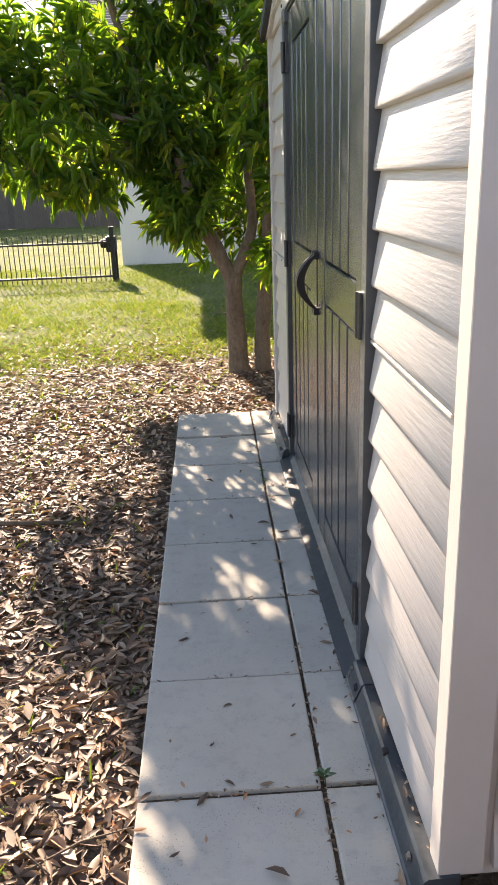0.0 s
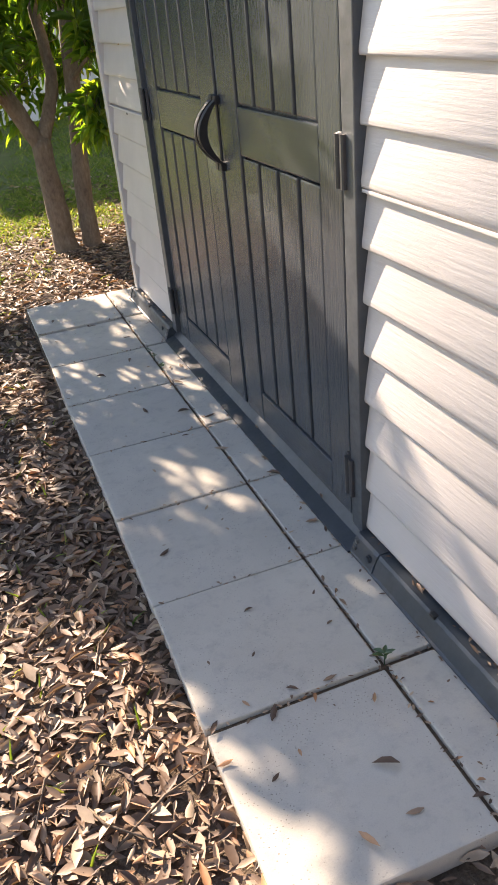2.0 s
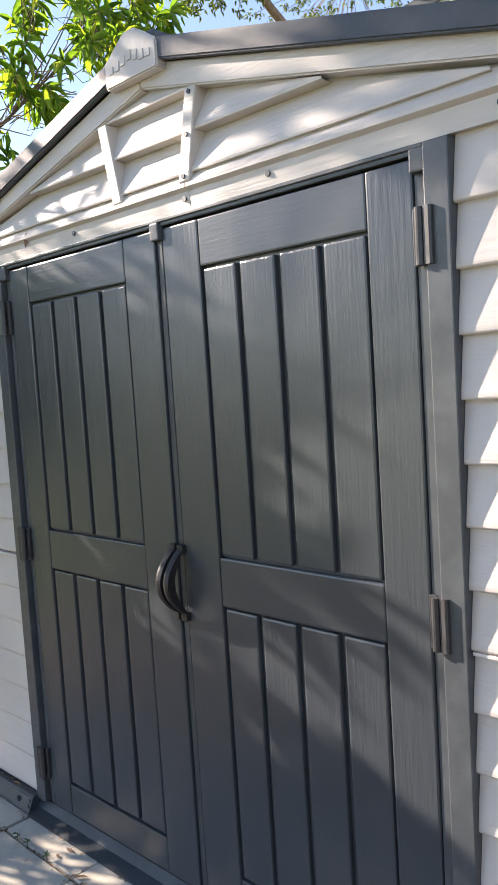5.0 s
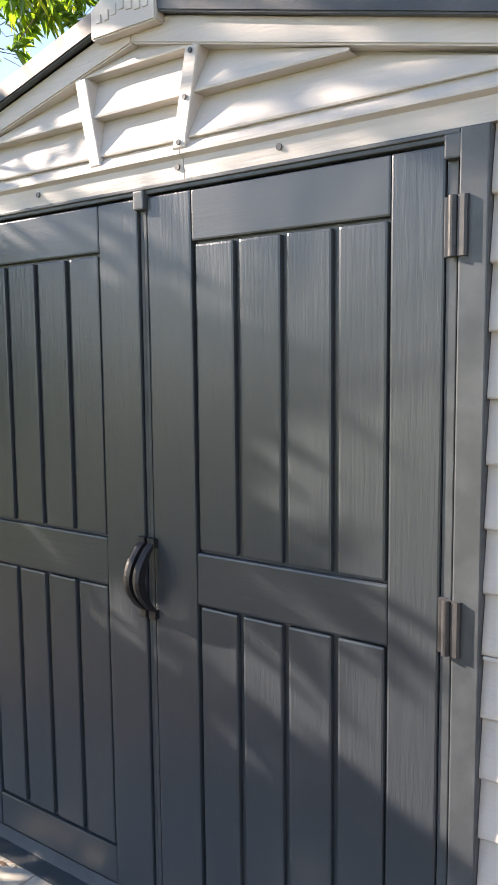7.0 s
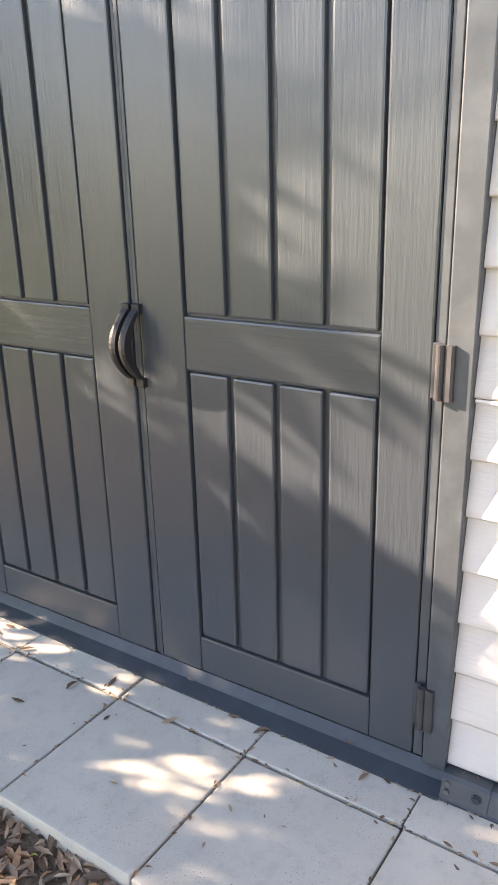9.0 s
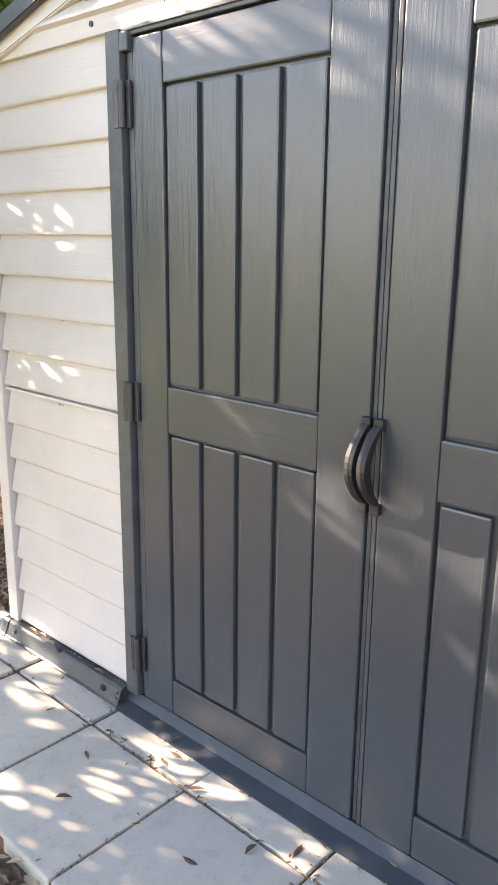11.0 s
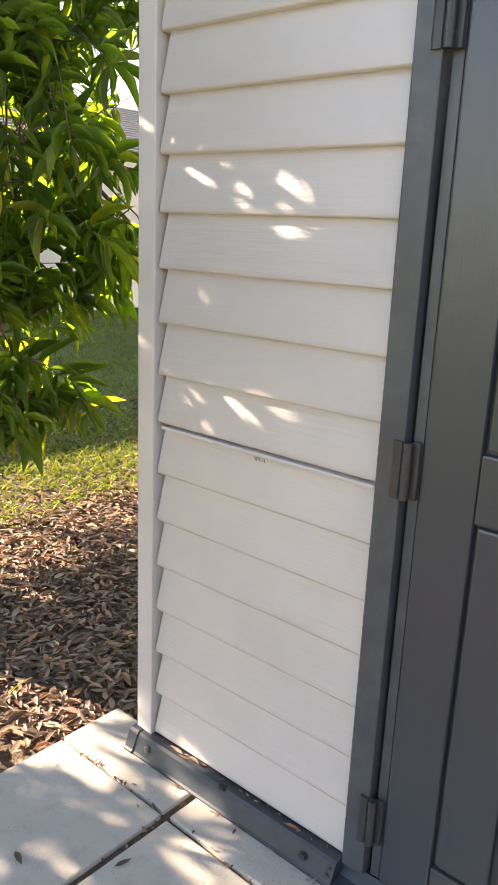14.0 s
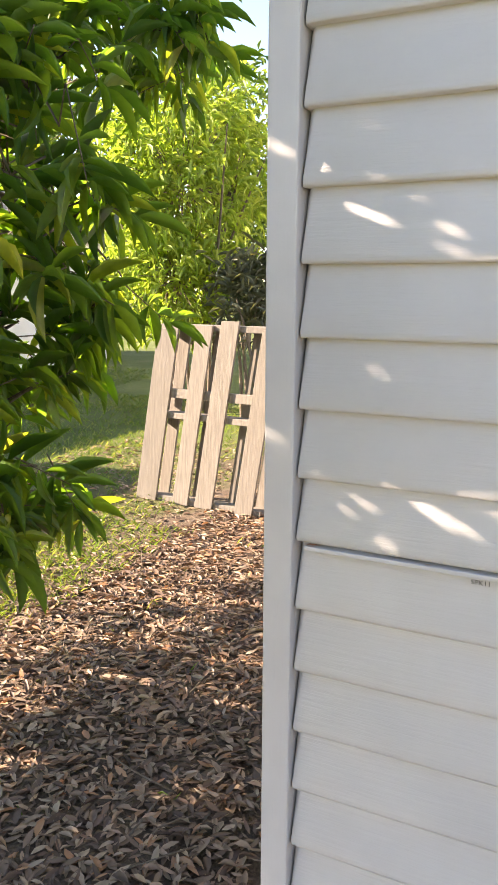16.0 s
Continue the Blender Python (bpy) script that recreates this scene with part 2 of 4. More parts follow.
def box(bm, x0, x1, y0, y1, z0, z1, bevel=0.0, m=None, segments=2):
    r = bmesh.ops.create_cube(bm, size=1.0)
    vs = r["verts"]
    for v in vs:
        v.co = Vector(((x0 + x1) / 2 + v.co.x * (x1 - x0), (y0 + y1) / 2 + v.co.y * (y1 - y0), (z0 + z1) / 2 + v.co.z * (z1 - z0)))
    if bevel:
        es = {e for v in vs for e in v.link_edges}
        out = bmesh.ops.bevel(bm, geom=list(es), offset=bevel, segments=segments, affect="EDGES", profile=0.6)
        vs = list({v for f in out["faces"] for v in f.verts} | {v for v in vs if v.is_valid})
    if m is not None:
        bmesh.ops.transform(bm, matrix=m, verts=vs)
    return vs


def block(name, mat, parent, dims, bevel=0.003, label="", m=None):
    bm = bmesh.new()
    box(bm, *dims, bevel=bevel, m=m)
    return part(name, bm, mat, parent, label)


def prism(bm, outline, axis, a, b):
    """Extrudes a closed outline (pairs) along an axis from a to b. For x: (y, z); y: (x, z); z: (x, y)."""
    def spot(p, w):
        return {"x": (w, p[0], p[1]), "y": (p[0], w, p[1]), "z": (p[0], p[1], w)}[axis]
    va = [bm.verts.new(spot(p, a)) for p in outline]
    vb = [bm.verts.new(spot(p, b)) for p in outline]
    n = len(outline)
    bm.faces.new(va)
    bm.faces.new(vb[::-1])
    for i in range(n):
        bm.faces.new((va[i], va[(i + 1) % n], vb[(i + 1) % n], vb[i]))


def disc(bm, at, r, depth, axis="x", sides=14, r2=None):
    rot = {"x": Matrix.Rotation(radians(90), 4, "Y"), "y": Matrix.Rotation(radians(90), 4, "X"), "z": Matrix.Identity(4)}[axis]
    bmesh.ops.create_cone(bm, cap_ends=True, segments=sides, radius1=r, radius2=r if r2 is None else r2, depth=depth, matrix=Matrix.Translation(at) @ rot)


def tube(bm, pts, radii, sides=8):
    """A tapered tube along points."""
    rings, pts = [], [Vector(p) for p in pts]
    for i, p in enumerate(pts):
        d = (pts[min(i + 1, len(pts) - 1)] - pts[max(i - 1, 0)]).normalized()
        u = d.orthogonal().normalized() if i == 0 else (rings_u - d * rings_u.dot(d)).normalized()
        rings_u = u
        w = d.cross(u)
        rings.append([bm.verts.new(p + (u * math.cos(a) + w * math.sin(a)) * radii[i]) for a in [2 * math.pi * k / sides for k in range(sides)]])
    for a, b in zip(rings, rings[1:]):
        for k in range(sides):
            bm.faces.new((a[k], a[(k + 1) % sides], b[(k + 1) % sides], b[k]))
    bm.faces.new(rings[0][::-1])
    bm.faces.new(rings[-1])


def leaf_grid(rows, widths, fold, bend, curl=0.0):
    """Unit leaf along +x, up +z: three columns a row, sharp tip."""
    v, f = [], []
    for i, (s, w) in enumerate(zip(rows, widths)):
        z = -bend * s * s
        for side in (-1, 0, 1):
            v.append((s * (1 - 0.25 * bend * s), side * w * 0.5, z + (fold * w * abs(side)) + curl * w * abs(side) * s))
        if i:
            a, b = 3 * (i - 1), 3 * i
            f += [(a, a + 1, b + 1, b), (a + 1, a + 2, b + 2, b + 1)]
    return np.array(v), np.array(f)


def scatter(name, shapes, pos, along, up, length, width, mat, parent=None, label="", origin=None, seed=1):
    """Many leaves in one mesh. along and up: directions, row by row."""
    rng = np.random.default_rng(seed)
    along = along / np.linalg.norm(along, axis=1, keepdims=True)
    side = np.cross(up, along)
    side /= np.linalg.norm(side, axis=1, keepdims=True) + 1e-9
    nrm = np.cross(along, side)
    which = rng.integers(0, len(shapes), len(pos))
    vs, fs, n = [], [], 0
    for k, (sv, sf) in enumerate(shapes):
        sel = np.nonzero(which == k)[0]
        if not len(sel):
            continue
        L, W = length[sel, None, None], width[sel, None, None]
        p = pos[sel, None] + along[sel, None] * (sv[None, :, 0:1] * L) + side[sel, None] * (sv[None, :, 1:2] * W) + nrm[sel, None] * (sv[None, :, 2:3] * L)
        vs.append(p.reshape(-1, 3))
        fs.append((sf[None] + n + np.arange(len(sel))[:, None, None] * len(sv)).reshape(-1, 4))
        n += len(sel) * len(sv)
    me = bpy.data.meshes.new(name)
    me.from_pydata(np.concatenate(vs).tolist(), [], np.concatenate(fs).tolist())
    me.polygons.foreach_set("use_smooth", [True] * len(me.polygons))
    return link_mesh(name, me, mat, parent, label, origin)


ROWS5 = (0.0, 0.22, 0.5, 0.78, 1.0)
LEAVES = [leaf_grid(ROWS5, (0.12, 0.75, 1.0, 0.62, 0.02), 0.20, b) for b in (0.03, 0.10, 0.19, 0.30)]
DRY = [leaf_grid((0.0, 0.3, 0.65, 1.0), (0.12, 0.92, 0.85, 0.04), fo, b) for fo, b in ((0.10, 0.03), (0.05, -0.06), (-0.08, 0.06), (0.20, 0.10))]
BLADE = [leaf_grid((0.0, 0.55, 1.0), (1.0, 0.7, 0.05), 0.1, b) for b in (0.15, 0.45)]

# ---- ground ----
GROUND = -0.045


def ground_height(x, y):
    return GROUND + 0.012 * noise.noise((x * 1.3, y * 1.3, 3.0)) + 0.006 * noise.noise((x * 6, y * 6, 9.0))


def build_ground():
    xs = np.concatenate([[-400, -120, -40, -16], np.linspace(-8, 9, 86), [16, 40, 120, 400]])
    ys = np.concatenate([[-400, -120, -40, -12], np.linspace(-3, 17, 101), [24, 40, 120, 400]])
    v, f = [], []
    for y in ys:
        for x in xs:
            under = 0.0 < x < 3.2 and 1.0 < y < 4.9
            z = (GROUND - 0.02) if under else ground_height(x, y) if abs(x) < 10 and -4 < y < 18 else GROUND
            v.append((x, y, z))
    n = len(xs)
    for j in range(len(ys) - 1):
        for i in range(n - 1):
            f.append((j * n + i, j * n + i + 1, (j + 1) * n + i + 1, (j + 1) * n + i))
    me = bpy.data.meshes.new("ground")
    me.from_pydata(v, [], f)
    me.polygons.foreach_set("use_smooth", [True] * len(f))
    ob = link_mesh("ground", me, M_EARTH, None, "leaf-littered mulch ground turning into patchy lawn", (0, 0, GROUND))
    tagged(ob, category="ground", kind="structure")


build_ground()

# ---- garden shed ----
MID = 3.038          # middle of the front, along y
HALF = 1.557         # half its width
BACK = 3.0           # x of the rear wall
PITCH = 0.1255
LAP_BASE = 0.0645

shed = thing("garden_shed", (1.8, MID, 0.0), "beige vinyl garden shed with dark grey double doors on pavers", "shed")


def mirror(y):
    return 2 * MID - y


def lap(bm, y0, y1, z0, z1, proud=0.617, top=0.634, back=0.680, ramps=(0.02, 0.02)):
    """One moulded lap: slopes out to its lower edge and rolls back into the wall beside a post, most at its top."""
    cols = [(y0, 0.0, 0.0)]
    if ramps[0]:
        cols = [(y0, ramps[0] * k, (1 - k) ** 1.4) for k in (0.0, 0.25, 0.5, 0.75, 1.0)]
    if ramps[1]:
        cols += [(y1, -ramps[1] * k, (1 - k) ** 1.4) for k in (1.0, 0.75, 0.5, 0.25, 0.0)]
    else:
        cols += [(y1, 0.0, 0.0)]
    heights = [(z1, 0.0), (z0 + 0.5 * (z1 - z0), 0.55), (z0 + 0.012, 0.97), (z0 + 0.003, 1.0), (z0 - 0.002, 0.92), (z0 - 0.003, 0.0)]
    grid = []
    for y, run, f in cols:
        ring = []
        for k, (z, s) in enumerate(heights):
            x = top + (proud - top) * s
            if k == len(heights) - 1:
                x = back - 0.004
            ring.append(bm.verts.new((x + (back - 0.004 - x) * f * (0.50 - 0.40 * s), y + run * (1 - 0.8 * s), z)))
        grid.append(ring)
    for a, b in zip(grid, grid[1:]):
        for k in range(len(heights) - 1):
            bm.faces.new((a[k], b[k], b[k + 1], a[k + 1]))


def wall_panel(y0, y1):
    bm = bmesh.new()
    box(bm, 0.678, 0.700, y0 - 0.01, y1 + 0.01, 0.060, 1.955)
    panel = part("wall_panel", bm, M_SIDING, shed, "beige wood-grained vinyl lap siding panel")
    for i in range(15):
        z0 = LAP_BASE + PITCH * i
        bm = bmesh.new()
        lap(bm, y0, y1, z0 + ((0.007 if y0 > MID else 0.003) if i == 7 else 0.0) if i else 0.066, z0 + PITCH, 0.617, ramps=(0.0, 0.017) if y0 > MID else (0.017, 0.0))
        part("siding_board", bm, M_SIDING, panel, smooth=True)
    # the joint where the upper panel stands on the lower one
    z = LAP_BASE + PITCH * 7
    bm = bmesh.new()
    box(bm, 0.6115 if y0 > MID else 0.6168, 0.660, y0 + (0.002 if y0 > MID else 0.020), y1 - (0.020 if y0 > MID else 0.002), z - 0.009, z - 0.001, 0.002)
    part("panel_joint", bm, M_SIDING, panel)
    return panel


wall_panel(1.538, 2.171)
wall_panel(3.905, 4.539)

for y0, y1, x in ((1.477, 1.536, 0.614), (4.541, 4.599, 0.607)):
    bm = bmesh.new()
    box(bm, x, 0.70, y0, y1, 0.055, 1.972, 0.004)
    part("corner_post", bm, M_POST, shed, "beige vinyl corner post")

# side and rear walls
for y0, y1 in ((1.500, 1.545), (4.531, 4.576)):
    bm = bmesh.new()
    box(bm, 0.70, BACK, y0, y1, 0.03, 1.955)
    side = part("side_wall", bm, M_SIDING, shed, "beige vinyl side wall")
    for i in range(15):
        bm = bmesh.new()
        z0, o = LAP_BASE + PITCH * i, (1.500 if y0 < 2 else 4.576)
        d = -1 if y0 < 2 else 1
        prism(bm, [(o + d * 0.001, z0 + PITCH), (o + d * 0.026, z0 + 0.004), (o + d * 0.024, z0), (o + d * 0.001, z0)], "x", 0.72, BACK - 0.02)
        part("siding_board", bm, M_SIDING, side)
block("rear_wall", M_SIDING, shed, (BACK, BACK + 0.045, 1.50, 4.576, 0.03, 1.955))
bm = bmesh.new()
box(bm, 0.66, BACK, 1.55, 4.52, 0.0, 0.028)
part("shed_floor", bm, M_RAIL, shed)

# base rails, with end plates, bolts and a notched clip
RAIL = [(0.566, 0.0), (0.566, 0.004), (0.571, 0.008), (0.588, 0.049), (0.594, 0.056), (0.652, 0.058), (0.652, 0.0)]


def bolt(at, parent, r=0.0085, axis="x", mat=None):
    bm = bmesh.new()
    disc(bm, at, r * 1.35, 0.003, axis, 16)
    disc(bm, Vector(at) - (Vector((0.003, 0, 0)) if axis == "x" else Vector((0, -0.003, 0))), r, 0.005, axis, 8)
    return part("bolt", bm, mat or M_STEEL, parent, "steel bolt head")


def base_rail(a, b, door_end):
    """a < b along y; door_end is the end beside the doors."""
    bm = bmesh.new()
    prism(bm, RAIL, "y", a, b)
    rail = part("base_rail", bm, M_RAIL, shed, "dark grey painted metal base rail")
    s = 1 if door_end == b else -1
    grow = [(0.5655, 0.0065), (0.5685, 0.010), (0.5855, 0.0515), (0.593, 0.0585), (0.650, 0.0605), (0.650, 0.05), (0.61, 0.01)]
    bm = bmesh.new()
    prism(bm, grow, "y", *sorted((door_end - s * 0.105, door_end + s * 0.004)))
    plate = part("end_plate", bm, M_RAIL, rail)
    bolt((0.5765, door_end - s * 0.078, 0.031), rail, 0.009, "x", M_RAIL)
    for z, x in ((0.042, 0.5805), (0.024, 0.5735)):
        bm = bmesh.new()
        disc(bm, (x, door_end - s * 0.010, z), 0.0062, 0.007, "x", 12)
        part("screw", bm, M_STEEL, rail, "bright steel screw head")
    other = a if door_end == b else b
    bm = bmesh.new()
    prism(bm, [(0.5635, 0.0), (0.5635, 0.006), (0.5685, 0.010), (0.5855, 0.0515), (0.593, 0.0585), (0.655, 0.0605), (0.655, 0.0)], "y", *sorted((other - s * 0.002, other + s * 0.030)))
    part("corner_cap", bm, M_RAIL, rail)
    bolt((0.5785, other + s * 0.078, 0.030), rail, 0.0075)
    m = (a + b) / 2
    bm = bmesh.new()
    box(bm, 0.5855, 0.6010, m - 0.011, m + 0.011, 0.048, 0.0588, 0.004)
    part("rail_notch", bm, M_BLACK, rail, "dark rounded notch")
    return rail


base_rail(1.472, 2.166, 2.166)
base_rail(3.910, 4.604, 3.910)

# door sill, jambs and head
bm = bmesh.new()
prism(bm, [(0.560, 0.0), (0.560, 0.005), (0.604, 0.019), (0.626, 0.044), (0.68, 0.044), (0.68, 0.0)], "y", 2.171, 3.905)
part("door_sill", bm, M_RAIL, shed, "dark grey metal door sill with dried leaves")
for y0, y1 in ((2.172, 2.228), (mirror(2.228), mirror(2.172))):
    bm = bmesh.new()
    box(bm, 0.605, 0.68, y0, y1, 0.050, 1.944, 0.0035)
    part("door_jamb", bm, M_JAMB, shed, "grey painted metal door jamb")
bm = bmesh.new()
box(bm, 0.616, 0.68, 2.230, mirror(2.230), 1.926, 1.946, 0.003)
box(bm, 0.610, 0.64, 2.230, mirror(2.230), 1.936, 1.945, 0.002)
part("door_head", bm, M_JAMB, shed, "grey painted metal door head")
for y in (2.242, mirror(2.242), MID):
    bm = bmesh.new()
    box(bm, 0.606, 0.63, y - 0.017, y + 0.017, 1.890, 1.936, 0.004)
    part("corner_clip", bm, M_JAMB, shed)


def door_leaf(outer, inner):
    """outer: the hinge edge along y; inner: the meeting edge."""
    s = 1 if inner > outer else -1
    bm = bmesh.new()
    box(bm, 0.638, 0.665, *sorted((outer, inner)), 0.050, 1.921, 0.002)
    leaf = part("door_leaf", bm, M_DOOR, shed, "closed dark grey wood-grained vinyl door leaf")
    a, b = outer + s * 0.112, inner - s * 0.138
    for y0, y1 in ((outer, a), (b, inner)):
        bm = bmesh.new()
        box(bm, 0.620, 0.642, *sorted((y0, y1)), 0.050, 1.921, 0.005)
        part("stile", bm, M_DOOR, leaf)
    for z0, z1 in ((0.050, 0.160), (0.918, 1.049), (1.802, 1.921)):
        bm = bmesh.new()
        box(bm, 0.621, 0.642, *sorted((a + s * 0.001, b - s * 0.001)), z0, z1, 0.005)
        part("rail", bm, M_DOOR_RAIL, leaf)
    w = (b - a) / 4
    for z0, z1 in ((0.166, 0.912), (1.055, 1.795)):
        for k in range(4):
            bm = bmesh.new()
            y0, y1 = sorted((a + w * k + s * 0.0080, a + w * (k + 1) - s * 0.0080))
            box(bm, 0.624, 0.642, y0, y1, z0, z1, 0.006)
            part("plank", bm, M_DOOR, leaf)
    # edge channel beside the hinge
    bm = bmesh.new()
    box(bm, 0.624, 0.660, *sorted((outer - s * 0.024, outer - s * 0.002)), 0.050, 1.921, 0.002)
    part("edge_channel", bm, M_JAMB, leaf)
    for zc in (0.200, 0.990, 1.766):
        bm = bmesh.new()
        y, h = outer - s * 0.022, 0.056
        box(bm, 0.6105, 0.6200, *sorted((y + s * 0.004, y + s * 0.020)), zc - h, zc + h, 0.0015)
        prism(bm, [(0.6045, y - s * 0.006), (0.5975, y - s * 0.011), (0.5950, y - s * 0.024), (0.5975, y - s * 0.029), (0.6045, y - s * 0.030)], "z", zc - h, zc + h)
        for k in range(5):
            z = zc + h * (k - 2) * 0.4
            disc(bm, (0.6015, y, z), 0.0088, h * 0.396, "z", 14)
        disc(bm, (0.6015, y, zc), 0.0080, 2 * h, "z", 12)
        part("hinge", bm, M_HINGE, leaf, "dark brown-grey metal butt hinge")
    # bowed pull handle near the meeting edge
    hy = inner + s * 0.000
    bm = bmesh.new()
    n, ring = 14, []
    for i in range(n + 1):
        u = i / n
        z = 0.878 + 0.182 * u
        out = math.sin(math.pi * u) ** 0.8 * 0.054
        t = 0.012 + 0.014 * math.sin(math.pi * u)
        x = 0.6135 - out
        ring.append([bm.verts.new(c) for c in ((x - t / 2, hy - 0.0100, z), (x - t / 2 - 0.002, hy, z), (x - t / 2, hy + 0.0100, z), (x + t / 2, hy + 0.0100, z), (x + t / 2, hy - 0.0100, z))])
    for p, q in zip(ring, ring[1:]):
        for k in range(5):
            bm.faces.new((p[k], p[(k + 1) % 5], q[(k + 1) % 5], q[k]))
    bm.faces.new(ring[0]); bm.faces.new(ring[-1][::-1])
    for z in (0.868, 1.055):
        box(bm, 0.604, 0.621, hy - 0.012, hy + 0.012, z - 0.010, z + 0.016, 0.003)
    part("handle", bm, M_BLACK, leaf, "bowed black plastic pull handle")
    return leaf


door_leaf(2.260, 3.022)
door_leaf(mirror(2.260), mirror(3.022))
bm = bmesh.new()
box(bm, 0.622, 0.66, 3.0245, 3.0355, 0.050, 1.921, 0.002)
box(bm, 0.628, 0.66, 3.0405, 3.0515, 0.050, 1.921, 0.002)
part("meeting_strip", bm, M_TRIM, shed, "dark metal strip between the doors")

# gable
SLOPE, PEAK = 0.262, 2.390


def roof_z(y):
    return PEAK - SLOPE * abs(y - MID)


bm = bmesh.new()
prism(bm, [(1.49, 1.95), (4.586, 1.95), (4.586, 1.97), (MID, PEAK - 0.02), (1.49, 1.97)], "x", 0.645, 0.69)
gable = part("gable", bm, M_SIDING, shed, "beige louvred gable panel with raised frame")
for y0, y1 in ((1.486, 2.896), (2.898, 4.590)):
    bm = bmesh.new()
    # flange with the screws, ledge that slopes back above it
    prism(bm, [(0.617, 1.947), (0.613, 1.992), (0.600, 2.000), (0.600, 2.008), (0.622, 2.040), (0.648, 2.040), (0.648, 1.947)], "y", y0, y1)
    part("gable_ledge", bm, M_SIDING, gable)
for y in (1.62, 2.068, 2.63, 2.915, 3.41, 3.969, 4.464):
    bm = bmesh.new()
    disc(bm, (0.613, y, 1.975), 0.0075, 0.005, "x", 12)
    part("screw", bm, M_TRIM, gable, "dark screw head")


def under_rafter(z):
    """How far from the middle the opening under the rafters reaches at a height."""
    return max(0.02, (PEAK - 0.112 - z) / SLOPE)


edges = (2.036, 2.134, 2.236, 2.315)
for z0, z1 in zip(edges, edges[1:]):
    bm = bmesh.new()
    w0, w1 = min(under_rafter(z0), HALF - 0.05) + 0.03, under_rafter(z1) + 0.03
    ring = []
    for s0 in (-1, 1):
        ring.append([bm.verts.new(c) for c in ((0.645, MID + s0 * w1, z1), (0.606, MID + s0 * w0, z0 + 0.003), (0.607, MID + s0 * w0, z0 - 0.002), (0.644, MID + s0 * w0, z0 - 0.003))])
    for k in range(3):
        bm.faces.new((ring[0][k], ring[1][k], ring[1][k + 1], ring[0][k + 1]))
    part("louvre", bm, M_SIDING, gable)
for s in (-1, 1):
    bm = bmesh.new()
    pts = []
    for y, dz in ((MID, -0.047), (MID + s * HALF, -0.047), (MID + s * HALF, -0.060), (MID + s * (HALF - 0.15), -0.100), (MID, -0.112)):
        pts.append((y, max(1.944, roof_z(y) + dz)))
    prism(bm, pts, "x", 0.598, 0.645)
    bmesh.ops.bevel(bm, geom=bm.edges[:], offset=0.004, segments=2, affect="EDGES")
    part("gable_rafter", bm, M_SIDING, gable)
for s in (-1, 1):
    bm = bmesh.new()
    t, b = MID + s * 0.183, MID + s * 0.138
    h = roof_z(t) - 0.108
    w = 0.020
    prism(bm, [(t - w, h), (t + w, h), (b + w, 2.012), (b - w, 2.012)], "x", 0.5985 if s < 0 else 0.600, 0.645)
    bmesh.ops.bevel(bm, geom=bm.edges[:], offset=0.003, segments=1, affect="EDGES")
    post = part("gable_post", bm, M_SIDING, gable)
    for k in (0.06, 0.5, 0.94) if s < 0 else ():
        bm = bmesh.new()
        disc(bm, (0.597, t + (b - t) * k, h + (2.012 - h) * k), 0.006, 0.004, "x", 10)
        part("screw", bm, M_TRIM, gable)
# maker's plate at the peak: plain raised bars in place of its lettering
bm = bmesh.new()
prism(bm, [(MID - 0.105, roof_z(MID - 0.105) - 0.066), (MID + 0.105, roof_z(MID + 0.105) - 0.066), (MID + 0.105, roof_z(MID + 0.105) + 0.002), (MID + 0.02, PEAK + 0.030), (MID - 0.02, PEAK + 0.030), (MID - 0.105, roof_z(MID - 0.105) + 0.002)], "x", 0.566, 0.61)
bmesh.ops.bevel(bm, geom=bm.edges[:], offset=0.004, segments=2, affect="EDGES")
badge = part("peak_plate", bm, M_POST, gable, "beige moulded plate with raised marks")
for k in range(7):
    y = MID - 0.075 + k * 0.025
    bm = bmesh.new()
    box(bm, 0.5635, 0.567, y - 0.0085, y + 0.0085, roof_z(y) - 0.052 + (0.012 if k in (0, 6) else 0.006), roof_z(y) - 0.022, 0.0015)
    part("raised_bar", bm, M_POST, badge)

# roof: two slopes of dark sheet with an edge trim
for s in (-1, 1):
    bm = bmesh.new()
    ye = MID + s * (HALF + 0.012)
    prism(bm, [(MID, PEAK - 0.004), (ye, roof_z(ye) - 0.004), (ye, roof_z(ye) + 0.006), (MID, PEAK + 0.006)], "x", 0.585, BACK + 0.08)
    slope = part("roof_slope", bm, M_TRIM, shed, "dark grey metal roof sheet")
    bm = bmesh.new()
    for k in range(9):
        x = 0.75 + k * 0.28
        box(bm, x - 0.012, x + 0.012, *sorted((MID + s * 0.02, ye)), -0.006, 0.012)
    for v in bm.verts:
        v.co.z += roof_z(v.co.y) + 0.006
    part("roof_rib", bm, M_TRIM, slope)
    bm = bmesh.new()
    prism(bm, [(MID + s * 0.09, roof_z(MID + 0.09) - 0.046), (ye, roof_z(ye) - 0.046), (ye, roof_z(ye) + 0.008), (MID + s * 0.09, roof_z(MID + 0.09) + 0.008)], "x", 0.572, 0.5965)
    bmesh.ops.bevel(bm, geom=bm.edges[:], offset=0.004, segments=2, affect="EDGES")
    part("roof_trim", bm, M_TRIM, slope, "dark grey metal roof edge trim")
bm = bmesh.new()
box(bm, 0.60, BACK + 0.08, MID - 0.06, MID + 0.06, PEAK + 0.004, PEAK + 0.024, 0.006)
part("ridge_cap", bm, M_TRIM, shed)

